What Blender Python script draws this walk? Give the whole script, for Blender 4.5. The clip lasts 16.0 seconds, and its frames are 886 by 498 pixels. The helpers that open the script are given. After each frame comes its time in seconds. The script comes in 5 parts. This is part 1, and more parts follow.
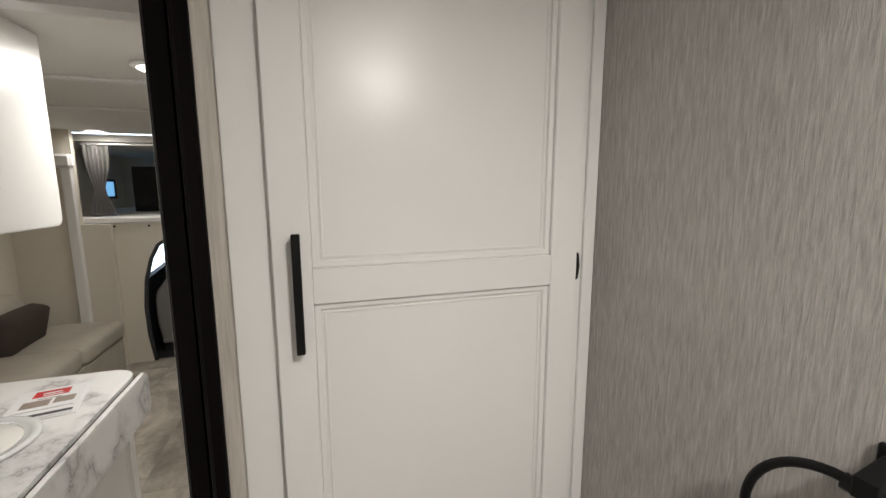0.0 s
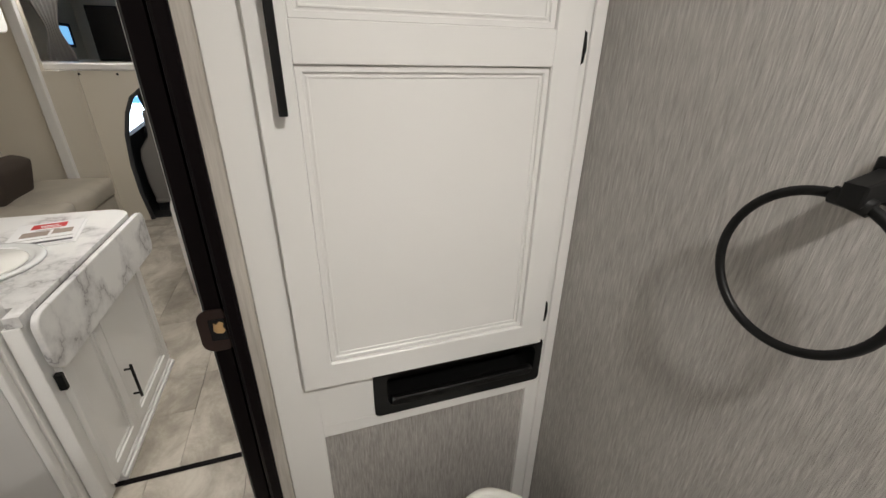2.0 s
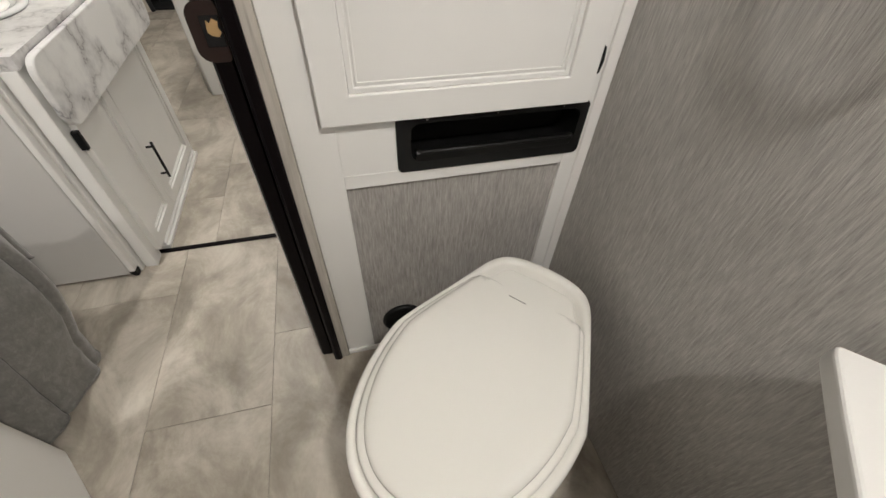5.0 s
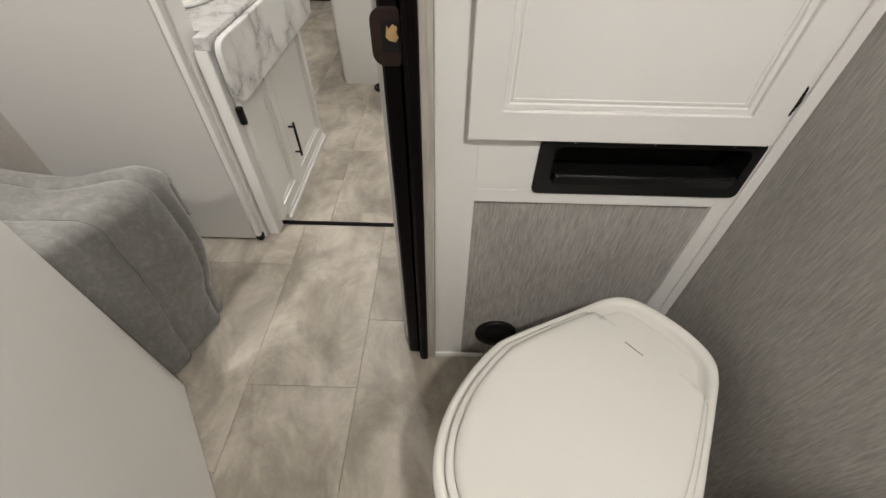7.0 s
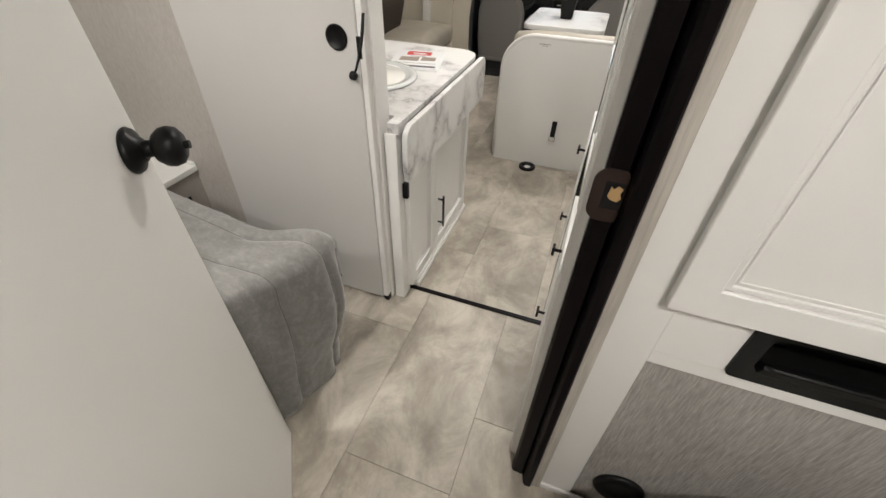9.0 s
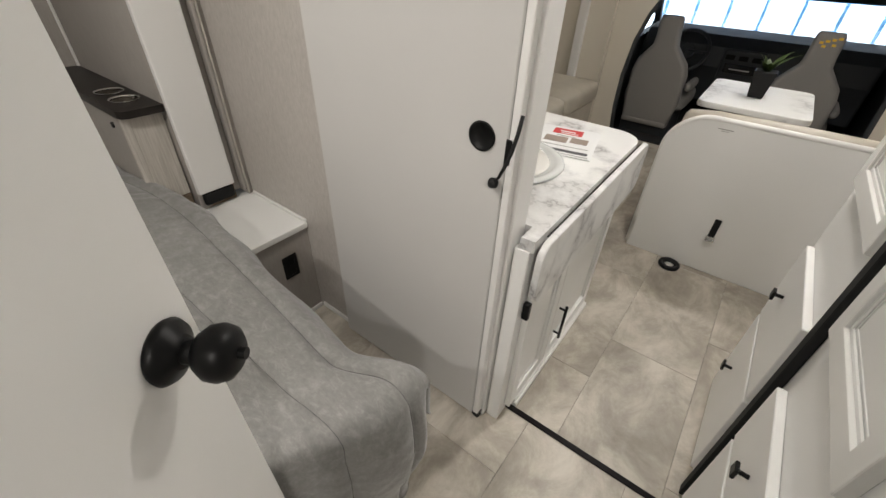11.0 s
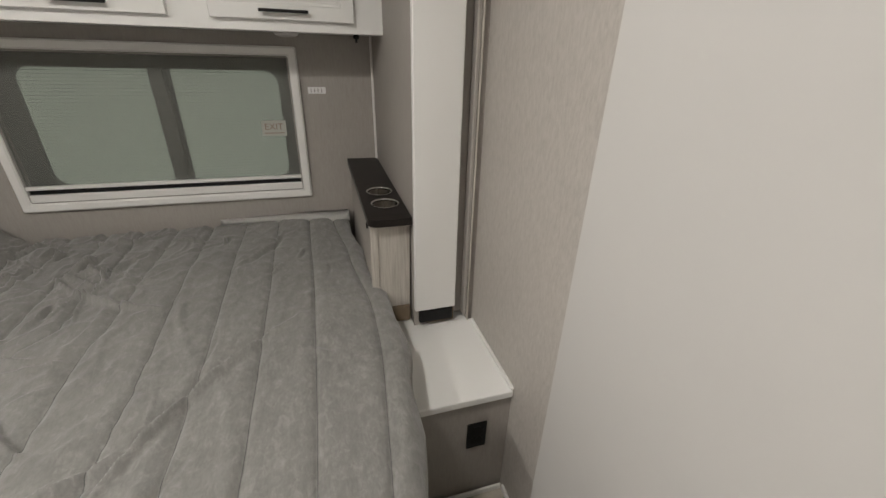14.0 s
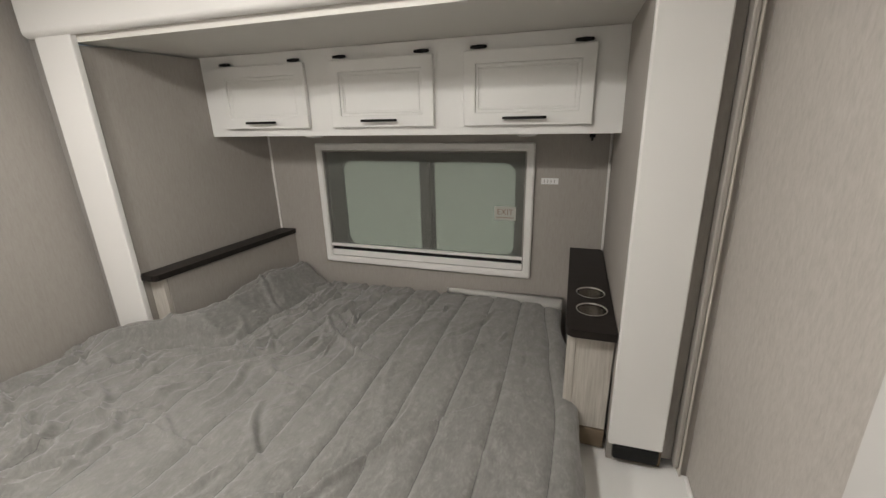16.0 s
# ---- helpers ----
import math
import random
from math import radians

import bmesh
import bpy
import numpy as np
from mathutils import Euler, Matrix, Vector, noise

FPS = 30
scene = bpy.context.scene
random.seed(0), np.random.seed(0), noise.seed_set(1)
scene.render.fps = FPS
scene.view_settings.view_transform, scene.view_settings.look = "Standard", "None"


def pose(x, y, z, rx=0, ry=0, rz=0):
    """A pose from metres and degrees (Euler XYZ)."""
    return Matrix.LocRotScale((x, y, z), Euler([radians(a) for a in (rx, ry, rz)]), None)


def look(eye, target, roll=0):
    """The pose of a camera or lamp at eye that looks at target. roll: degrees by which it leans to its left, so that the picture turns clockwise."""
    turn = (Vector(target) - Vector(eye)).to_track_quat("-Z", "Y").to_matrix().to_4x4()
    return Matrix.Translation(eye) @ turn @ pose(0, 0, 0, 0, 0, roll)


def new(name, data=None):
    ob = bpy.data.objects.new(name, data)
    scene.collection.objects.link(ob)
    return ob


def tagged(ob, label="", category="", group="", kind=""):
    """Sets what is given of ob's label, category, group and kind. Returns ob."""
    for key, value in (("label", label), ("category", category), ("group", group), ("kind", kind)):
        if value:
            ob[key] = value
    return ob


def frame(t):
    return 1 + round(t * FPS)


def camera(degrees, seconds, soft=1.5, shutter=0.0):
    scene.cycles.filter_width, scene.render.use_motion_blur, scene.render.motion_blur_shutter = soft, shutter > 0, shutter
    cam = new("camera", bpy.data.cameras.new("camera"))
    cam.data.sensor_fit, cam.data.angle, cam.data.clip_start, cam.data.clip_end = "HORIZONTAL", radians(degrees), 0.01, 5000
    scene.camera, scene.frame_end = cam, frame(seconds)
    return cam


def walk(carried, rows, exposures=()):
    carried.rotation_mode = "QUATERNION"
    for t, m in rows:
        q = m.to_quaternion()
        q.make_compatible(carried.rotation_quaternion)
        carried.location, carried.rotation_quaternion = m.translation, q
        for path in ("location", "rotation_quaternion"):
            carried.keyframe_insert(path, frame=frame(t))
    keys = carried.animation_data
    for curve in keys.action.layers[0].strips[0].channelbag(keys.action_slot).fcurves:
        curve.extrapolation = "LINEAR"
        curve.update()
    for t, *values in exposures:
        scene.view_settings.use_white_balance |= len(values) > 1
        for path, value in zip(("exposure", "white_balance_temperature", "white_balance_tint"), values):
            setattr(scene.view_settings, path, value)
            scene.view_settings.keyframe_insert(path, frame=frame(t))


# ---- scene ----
cam = camera(94.9, 16.0)
METRES, EYE, TILT, LEAN, TURN = 2.4, 1.5, 0.0, 0.0, -18.7
PATH = [
    (0, (1.566, 0.983, 1.538), (2.171, 2.866, 1.242), -0.1),
    (0.5, (1.549, 0.966, 1.5), (2.16, 2.825, 1.087), 0.4),
    (1, (1.554, 0.951, 1.465), (2.167, 2.773, 0.913), 0.8),
    (1.5, (1.56, 0.955, 1.421), (2.165, 2.731, 0.729), 0.9),
    (2, (1.565, 0.963, 1.375), (2.147, 2.678, 0.527), 1.0),
    (2.5, (1.567, 0.961, 1.327), (2.118, 2.606, 0.332), 1.0),
    (3, (1.569, 0.961, 1.28), (2.085, 2.518, 0.136), 1.1),
    (3.5, (1.572, 0.954, 1.232), (2.051, 2.422, -0.04), 1.2),
    (4, (1.568, 0.935, 1.186), (2.017, 2.323, -0.182), 1.8),
    (6.5, (1.502, 0.966, 1.164), (1.617, 2.298, -0.323), 1.5),
    (7, (1.477, 0.985, 1.173), (1.459, 2.352, -0.286), 1.0),
    (7.5, (1.441, 0.99, 1.19), (1.295, 2.391, -0.231), 0.8),
    (8, (1.41, 1.003, 1.208), (1.144, 2.43, -0.167), 1.0),
    (8.5, (1.377, 1.023, 1.23), (0.993, 2.471, -0.095), 1.5),
    (9, (1.324, 1.093, 1.249), (0.821, 2.538, -0.038), 1.7),
    (9.5, (1.254, 1.207, 1.263), (0.637, 2.633, 0.004), 2.0),
    (10, (1.184, 1.283, 1.274), (0.458, 2.67, 0.03), 2.6),
    (12.5, (0.908, 1.53, 1.32), (-0.384, 2.617, 0.248), 2.7),
    (12.8, (0.85, 1.571, 1.322), (-0.527, 2.581, 0.28), 3.0),
    (13, (0.813, 1.627, 1.315), (-0.64, 2.548, 0.295), 2.0),
    (13.5, (0.72, 1.671, 1.322), (-0.864, 2.419, 0.357), 1.9),
    (14, (0.664, 1.676, 1.326), (-1.041, 2.199, 0.421), 1.3),
    (14.5, (0.63, 1.725, 1.346), (-1.173, 1.911, 0.501), 0.4),
    (15, (0.611, 1.755, 1.376), (-1.225, 1.631, 0.594), -0.6),
    (15.5, (0.591, 1.771, 1.382), (-1.248, 1.398, 0.691), -1.3),
    (16, (0.582, 1.784, 1.412), (-1.228, 1.193, 0.798), -2.1),
]
walk(cam, [(t, look(eye, target, roll)) for t, eye, target, roll in PATH], [(0, -0.36), (1, -0.34), (2, -0.19), (4, 0.05), (6.5, 0.07), (7.5, 0.0), (8.5, 0.10), (10, 0.03), (12.5, -0.20), (13, -0.20), (13.5, -0.06), (14, -0.08), (16, 0.03)])

# ---- world, lights ----
world = bpy.data.worlds.new("world")
scene.world = world
world.use_nodes = True
_wn = world.node_tree
_sky = _wn.nodes.new("ShaderNodeTexSky")
_sky.sky_type, _sky.sun_disc = "NISHITA", False
_sky.sun_elevation, _sky.sun_rotation = radians(40), radians(20)
_bg = _wn.nodes["Background"]
_bg.inputs["Strength"].default_value = 0.08
_wn.links.new(_sky.outputs["Color"], _bg.inputs["Color"])

CEIL = 2.0
WARM = (1.0, 0.955, 0.90)


def lamp_light(x, y, z, watts, size, color=WARM, name="lamp_light"):
    data = bpy.data.lights.new(name, "AREA")
    data.shape, data.size, data.energy, data.color = "DISK", size, watts, color
    ob = new(name, data)
    ob.matrix_world = pose(x, y, z)
    return ob


# third and fifth are fill lamps added to brighten, no source known there
LAMPS = [(1.83, 0.62, 17.0), (0.45, 0.42, 13.5), (0.30, 1.25, 12.0), (1.02, 2.88, 13.5), (1.30, 4.1, 12.0), (-0.05, 5.00, 2.8)]
for lx, ly, lw in LAMPS:
    lamp_light(lx, ly, CEIL - 0.03, lw, 0.11)
sun_data = bpy.data.lights.new("sun", "SUN")
sun_data.energy, sun_data.angle, sun_data.color = 2.0, radians(8), (1.0, 0.97, 0.92)
sun = new("sun", sun_data)
sun.matrix_world = look((0, 12, 9), (0, 0, 0))
scene.view_settings.exposure = 0.0


# ---- materials ----
def mat(name, color, rough=0.5, metal=0.0, spec=None):
    m = bpy.data.materials.new(name)
    m.use_nodes = True
    b = m.node_tree.nodes["Principled BSDF"]
    b.inputs["Base Color"].default_value = (*color, 1)
    b.inputs["Roughness"].default_value = rough
    b.inputs["Metallic"].default_value = metal
    if spec is not None:
        b.inputs["Specular IOR Level"].default_value = spec
    return m


def node(m, kind, **sets):
    n = m.node_tree.nodes.new(kind)
    for k, v in sets.items():
        n.inputs[k].default_value = v
    return n


def link(m, a, b):
    m.node_tree.links.new(a, b)


def coords(m, scale=(1, 1, 1), loc=(0, 0, 0), world_space=False):
    mp = m.node_tree.nodes.new("ShaderNodeMapping")
    mp.inputs["Scale"].default_value = scale
    mp.inputs["Location"].default_value = loc
    if world_space:
        g = m.node_tree.nodes.new("ShaderNodeNewGeometry")
        link(m, g.outputs["Position"], mp.inputs["Vector"])
    else:
        t = m.node_tree.nodes.new("ShaderNodeTexCoord")
        link(m, t.outputs["Object"], mp.inputs["Vector"])
    return mp.outputs["Vector"]


def noise_tex(m, vec, scale, detail=4.0, rough=0.55, distort=0.0):
    n = node(m, "ShaderNodeTexNoise", Scale=scale, Detail=detail, Roughness=rough, Distortion=distort)
    link(m, vec, n.inputs["Vector"])
    return n.outputs["Fac"]


def ramp(m, fac, stops):
    r = m.node_tree.nodes.new("ShaderNodeValToRGB")
    el = r.color_ramp.elements
    el[0].position, el[0].color = stops[0][0], (*stops[0][1], 1)
    el[1].position, el[1].color = stops[-1][0], (*stops[-1][1], 1)
    for p, c in stops[1:-1]:
        e = el.new(p)
        e.color = (*c, 1)
    link(m, fac, r.inputs["Fac"])
    return r.outputs["Color"]


def mix(m, fac, a, b, blend="MIX"):
    n = m.node_tree.nodes.new("ShaderNodeMix")
    n.data_type, n.blend_type = "RGBA", blend
    for sock, v in ((n.inputs[0], fac), (n.inputs[6], a), (n.inputs[7], b)):
        if hasattr(v, "is_linked"):
            link(m, v, sock)
        else:
            sock.default_value = v if isinstance(v, float) else (*v, 1)
    return n.outputs[2]


def base(m, color):
    link(m, color, m.node_tree.nodes["Principled BSDF"].inputs["Base Color"])


def rough_from(m, fac, lo, hi):
    n = node(m, "ShaderNodeMapRange")
    n.inputs["To Min"].default_value, n.inputs["To Max"].default_value = lo, hi
    link(m, fac, n.inputs["Value"])
    link(m, n.outputs["Result"], m.node_tree.nodes["Principled BSDF"].inputs["Roughness"])


def bump(m, fac, strength, dist=0.001):
    n = node(m, "ShaderNodeBump", Strength=strength, Distance=dist)
    link(m, fac, n.inputs["Height"])
    link(m, n.outputs["Normal"], m.node_tree.nodes["Principled BSDF"].inputs["Normal"])


def painted(name, color, rough=0.38, rel=0.06):
    m = mat(name, color, rough)
    v = coords(m, world_space=True)
    big = noise_tex(m, v, 2.2, 3)
    c2 = tuple(c * 0.965 for c in color)
    base(m, ramp(m, big, [(0.3, c2), (0.7, color)]))
    fine = noise_tex(m, v, 160, 3)
    rough_from(m, noise_tex(m, v, 9, 4), rough - 0.05, rough + 0.07)
    bump(m, fine, rel, 0.0006)
    return m


def streaked(name, dark, mid, light, sx, sz, rel, rough=0.6):
    """Vertical streaks: a printed wall paper; the streaks run along z whatever way the wall faces."""
    m = mat(name, mid, rough)
    v = coords(m, (sx, sx, sz), world_space=True)
    a = noise_tex(m, v, 1.0, 6, 0.68, 0.25)
    v2 = coords(m, (sx * 2.7, sx * 2.7, sz * 2.2), (3, 1, 7), world_space=True)
    b = noise_tex(m, v2, 1.0, 3, 0.6, 0.3)
    big = noise_tex(m, coords(m, world_space=True), 1.7, 3)
    c = ramp(m, a, [(0.34, dark), (0.5, mid), (0.67, light)])
    c = mix(m, 0.35, c, ramp(m, b, [(0.3, dark), (0.7, light)]))
    c = mix(m, 0.22, c, ramp(m, big, [(0.35, dark), (0.65, light)]))
    base(m, c)
    bump(m, mix(m, 0.5, a, b), rel, 0.0015)
    return m


M_WHITE = painted("white_laminate", (0.79, 0.785, 0.765), 0.30)
M_WHITE_SATIN = painted("white_door_skin", (0.77, 0.76, 0.735), 0.42)
# white door skin darkened in its colour, since the lamps overlight this door
M_SLIDER = painted("darkened_white_skin", (0.57, 0.56, 0.54), 0.42)
M_TRIM = painted("white_trim", (0.78, 0.77, 0.75), 0.35)
M_CREAM = painted("cream_wall", (0.68, 0.63, 0.54), 0.55)
M_CEIL = painted("ceiling_skin", (0.70, 0.68, 0.64), 0.5)
M_PAPER = streaked("grey_linen_wallpaper", (0.205, 0.193, 0.18), (0.355, 0.337, 0.317), (0.57, 0.55, 0.525), 235, 20, 1.0)
M_TAUPE = streaked("taupe_wallpaper", (0.31, 0.285, 0.26), (0.355, 0.33, 0.302), (0.39, 0.365, 0.335), 170, 26, 0.25)
M_PANEL = streaked("pale_taupe_wallpaper", (0.37, 0.345, 0.312), (0.45, 0.42, 0.385), (0.52, 0.49, 0.455), 110, 34, 0.3)
M_WOODGREY = streaked("grey_washed_wood", (0.33, 0.30, 0.26), (0.46, 0.43, 0.385), (0.60, 0.57, 0.52), 130, 6, 0.3)
M_BLACKEXT = mat("black_brown_extrusion", (0.005, 0.0035, 0.004), 0.34, 0.0, 0.08)
M_BLACK = mat("matt_black_metal", (0.006, 0.006, 0.006), 0.40, 0.0, 0.2)
M_BLACKPL = mat("black_plastic", (0.006, 0.006, 0.006), 0.42, 0.0, 0.25)
M_RUBBER = mat("black_rubber", (0.010, 0.010, 0.010), 0.7, 0.0, 0.3)
M_SEAL = painted("grey_seal", (0.27, 0.255, 0.24), 0.6)
M_CHROME = mat("chrome", (0.75, 0.75, 0.75), 0.12, 1.0)
M_BRASS = mat("worn_raw_wood", (0.42, 0.27, 0.12), 0.7)
M_PLATE = mat("worn_brown_plate", (0.022, 0.012, 0.010), 0.35, 0.0, 0.4)
M_GROUT = mat("floor_joint", (0.19, 0.17, 0.15), 0.8)
M_PORCELAIN = mat("toilet_plastic", (0.76, 0.745, 0.70), 0.16)
M_BASIN = painted("moulded_basin_white", (0.60, 0.59, 0.57), 0.3)
M_SCREEN = mat("screen_black", (0.008, 0.008, 0.009), 0.2)
M_SHELF = mat("espresso_laminate", (0.014, 0.012, 0.011), 0.38, 0.0, 0.22)
M_CUP = mat("dull_steel", (0.16, 0.145, 0.13), 0.22, 1.0)
_v = coords(M_SHELF, (40, 4, 4), world_space=True)
base(M_SHELF, ramp(M_SHELF, noise_tex(M_SHELF, _v, 3, 5), [(0.3, (0.010, 0.008, 0.007)), (0.7, (0.022, 0.018, 0.016))]))

M_TILE = mat("stone_vinyl_tile", (0.4, 0.36, 0.3), 0.42)
_info = M_TILE.node_tree.nodes.new("ShaderNodeObjectInfo")
_comb = M_TILE.node_tree.nodes.new("ShaderNodeCombineXYZ")
_mul = M_TILE.node_tree.nodes.new("ShaderNodeMath")
_mul.operation = "MULTIPLY"
_mul.inputs[1].default_value = 37.0
link(M_TILE, _info.outputs["Random"], _mul.inputs[0])
for _k in (0, 1, 2):
    link(M_TILE, _mul.outputs[0], _comb.inputs[_k])
_add = M_TILE.node_tree.nodes.new("ShaderNodeVectorMath")
link(M_TILE, coords(M_TILE, (1, 0.7, 1), world_space=True), _add.inputs[0])
link(M_TILE, _comb.outputs[0], _add.inputs[1])
_tv = _add.outputs[0]
_n1 = noise_tex(M_TILE, _tv, 5.0, 9, 0.68, 0.5)
_n2 = noise_tex(M_TILE, _tv, 26, 6, 0.65)
_n3 = noise_tex(M_TILE, _tv, 1.9, 2)
_c = ramp(M_TILE, _n1, [(0.35, (0.215, 0.187, 0.15)), (0.46, (0.335, 0.298, 0.245)), (0.54, (0.47, 0.425, 0.36)), (0.64, (0.62, 0.575, 0.50))])
_c = mix(M_TILE, 0.14, _c, ramp(M_TILE, _n2, [(0.35, (0.24, 0.215, 0.18)), (0.65, (0.50, 0.46, 0.40))]))
_c = mix(M_TILE, 0.22, _c, ramp(M_TILE, _n3, [(0.35, (0.24, 0.215, 0.18)), (0.65, (0.48, 0.44, 0.38))]))
base(M_TILE, _c)
rough_from(M_TILE, _n2, 0.36, 0.5)
bump(M_TILE, _n2, 0.12, 0.001)

M_MARBLE = mat("white_marble_laminate", (0.75, 0.74, 0.73), 0.28)
_v = coords(M_MARBLE, world_space=True)
_warp = node(M_MARBLE, "ShaderNodeTexNoise", Scale=3.2, Detail=6.0, Roughness=0.6)
link(M_MARBLE, _v, _warp.inputs["Vector"])
_sub = M_MARBLE.node_tree.nodes.new("ShaderNodeMath")
_sub.operation = "SUBTRACT"
_sub.inputs[1].default_value = 0.5
link(M_MARBLE, _warp.outputs["Fac"], _sub.inputs[0])
_abs = M_MARBLE.node_tree.nodes.new("ShaderNodeMath")
_abs.operation = "ABSOLUTE"
link(M_MARBLE, _sub.outputs[0], _abs.inputs[0])
_vein = ramp(M_MARBLE, _abs.outputs[0], [(0.0, (0.24, 0.235, 0.235)), (0.010, (0.50, 0.49, 0.485)), (0.05, (0.66, 0.655, 0.65)), (0.09, (0.77, 0.765, 0.75))])
_where = ramp(M_MARBLE, noise_tex(M_MARBLE, _v, 3.1, 2), [(0.40, (0.12, 0.12, 0.12)), (0.58, (1.0, 1.0, 1.0))])
base(M_MARBLE, mix(M_MARBLE, _where, (0.77, 0.765, 0.75), _vein))

M_QUILT = mat("grey_quilt_fabric", (0.2, 0.2, 0.195), 0.85)
M_QUILT.node_tree.nodes["Principled BSDF"].inputs["Sheen Weight"].default_value = 0.35
_v = coords(M_QUILT, (1, 1, 1), world_space=True)
_f1 = noise_tex(M_QUILT, coords(M_QUILT, (70, 160, 70), world_space=True), 1.0, 4, 0.7)
_f2 = noise_tex(M_QUILT, _v, 9, 6, 0.7)
_f3 = noise_tex(M_QUILT, coords(M_QUILT, (34, 52, 34), world_space=True), 1.0, 5, 0.75, 0.6)
_c = ramp(M_QUILT, _f2, [(0.3, (0.142, 0.138, 0.130)), (0.7, (0.225, 0.219, 0.207))])
_c = mix(M_QUILT, 0.30, _c, ramp(M_QUILT, _f1, [(0.3, (0.09, 0.088, 0.084)), (0.7, (0.30, 0.293, 0.278))]))
_c = mix(M_QUILT, 0.34, _c, ramp(M_QUILT, _f3, [(0.36, (0.125, 0.122, 0.115)), (0.52, (0.185, 0.18, 0.17)), (0.66, (0.33, 0.323, 0.306))]))
base(M_QUILT, _c)
bump(M_QUILT, mix(M_QUILT, 0.6, _f1, _f2), 0.5, 0.003)

M_SEAT = mat("grey_seat_cloth", (0.17, 0.16, 0.15), 0.85)
_v = coords(M_SEAT, world_space=True)
base(M_SEAT, ramp(M_SEAT, noise_tex(M_SEAT, _v, 240, 3), [(0.3, (0.17, 0.16, 0.15)), (0.7, (0.26, 0.248, 0.235))]))
bump(M_SEAT, noise_tex(M_SEAT, _v, 300, 2), 0.3, 0.001)
M_LEATHER = mat("beige_leatherette", (0.44, 0.40, 0.335), 0.45)
_v = coords(M_LEATHER, world_space=True)
base(M_LEATHER, ramp(M_LEATHER, noise_tex(M_LEATHER, _v, 6, 4), [(0.3, (0.40, 0.365, 0.305)), (0.7, (0.47, 0.43, 0.36))]))
bump(M_LEATHER, noise_tex(M_LEATHER, _v, 180, 3), 0.3, 0.001)
M_PILLOW = painted("brown_pillow_cloth", (0.05, 0.036, 0.028), 0.8, 0.4)
M_DARK = painted("dark_grey_plastic", (0.035, 0.038, 0.042), 0.5)
M_CARPET = mat("black_floor_carpet", (0.015, 0.015, 0.016), 0.95)
M_CURTAIN = painted("grey_curtain_cloth", (0.30, 0.29, 0.275), 0.85, 0.3)
M_PAPERW = mat("white_paper", (0.78, 0.78, 0.78), 0.5)
M_RED = mat("red_print", (0.55, 0.03, 0.03), 0.5)
M_PRINT = painted("brown_print", (0.30, 0.24, 0.2), 0.5)
M_INK = mat("dark_print", (0.06, 0.06, 0.07), 0.5)
M_LEAF = painted("green_leaf", (0.07, 0.11, 0.03), 0.5)
M_YELLOW = mat("yellow_print", (0.7, 0.42, 0.03), 0.6)
M_SINKIN = mat("sink_bowl", (0.70, 0.71, 0.70), 0.12)
M_SIDING = mat("green_grey_siding", (0.30, 0.34, 0.29), 0.6)
M_SHEET = painted("white_bed_sheet", (0.74, 0.73, 0.70), 0.8, 0.2)
M_WOODRAW = painted("raw_particle_board", (0.20, 0.15, 0.10), 0.9, 0.6)

M_GLASS = bpy.data.materials.new("clear_glass")
M_GLASS.use_nodes = True
_b = M_GLASS.node_tree.nodes["Principled BSDF"]
_b.inputs["Transmission Weight"].default_value = 1.0
_b.inputs["Roughness"].default_value = 0.02
_b.inputs["IOR"].default_value = 1.1

M_MESH = bpy.data.materials.new("insect_screen")
M_MESH.use_nodes = True
_nt = M_MESH.node_tree
_b = _nt.nodes["Principled BSDF"]
_b.inputs["Base Color"].default_value = (0.20, 0.205, 0.185, 1)
_b.inputs["Roughness"].default_value = 0.5
_tr = _nt.nodes.new("ShaderNodeBsdfTransparent")
_mx = _nt.nodes.new("ShaderNodeMixShader")
_mx.inputs[0].default_value = 0.36
_nt.links.new(_tr.outputs[0], _mx.inputs[1])
_nt.links.new(_b.outputs[0], _mx.inputs[2])
_nt.links.new(_mx.outputs[0], _nt.nodes["Material Output"].inputs["Surface"])


def glow(name, color, strength):
    m = bpy.data.materials.new(name)
    m.use_nodes = True
    b = m.node_tree.nodes["Principled BSDF"]
    b.inputs["Base Color"].default_value = (*color, 1)
    b.inputs["Emission Color"].default_value = (*color, 1)
    b.inputs["Emission Strength"].default_value = strength
    return m


M_LENS = glow("lit_lamp_lens", (1.0, 0.93, 0.82), 9.0)
M_LENSOFF = painted("frosted_lens", (0.6, 0.59, 0.56), 0.4)
M_OUT = glow("bright_hall", (0.84, 0.92, 1.0), 3.4)
M_OUTBLUE = glow("blue_hall", (0.22, 0.55, 0.95), 1.1)
# the blind glows in place of outside light falling on it
M_BLINDGLOW = glow("glowing_blind", (0.42, 0.47, 0.38), 0.78)


# ---- mesh helpers ----
def bm_box(bm, x0, x1, y0, y1, z0, z1, bevel=0.0, seg=1):
    """A box between two corners, with its edges rounded."""
    r = bmesh.ops.create_cube(bm, size=1.0)
    vs = r["verts"]
    for v in vs:
        v.co = Vector(((x0 + x1) / 2 + v.co.x * (x1 - x0), (y0 + y1) / 2 + v.co.y * (y1 - y0), (z0 + z1) / 2 + v.co.z * (z1 - z0)))
    if bevel > 0:
        es = list({e for v in vs for e in v.link_edges})
        b = min(bevel, 0.49 * min(abs(x1 - x0), abs(y1 - y0), abs(z1 - z0)))
        bmesh.ops.bevel(bm, geom=es, offset=b, segments=seg, profile=0.5, affect="EDGES")
    return bm


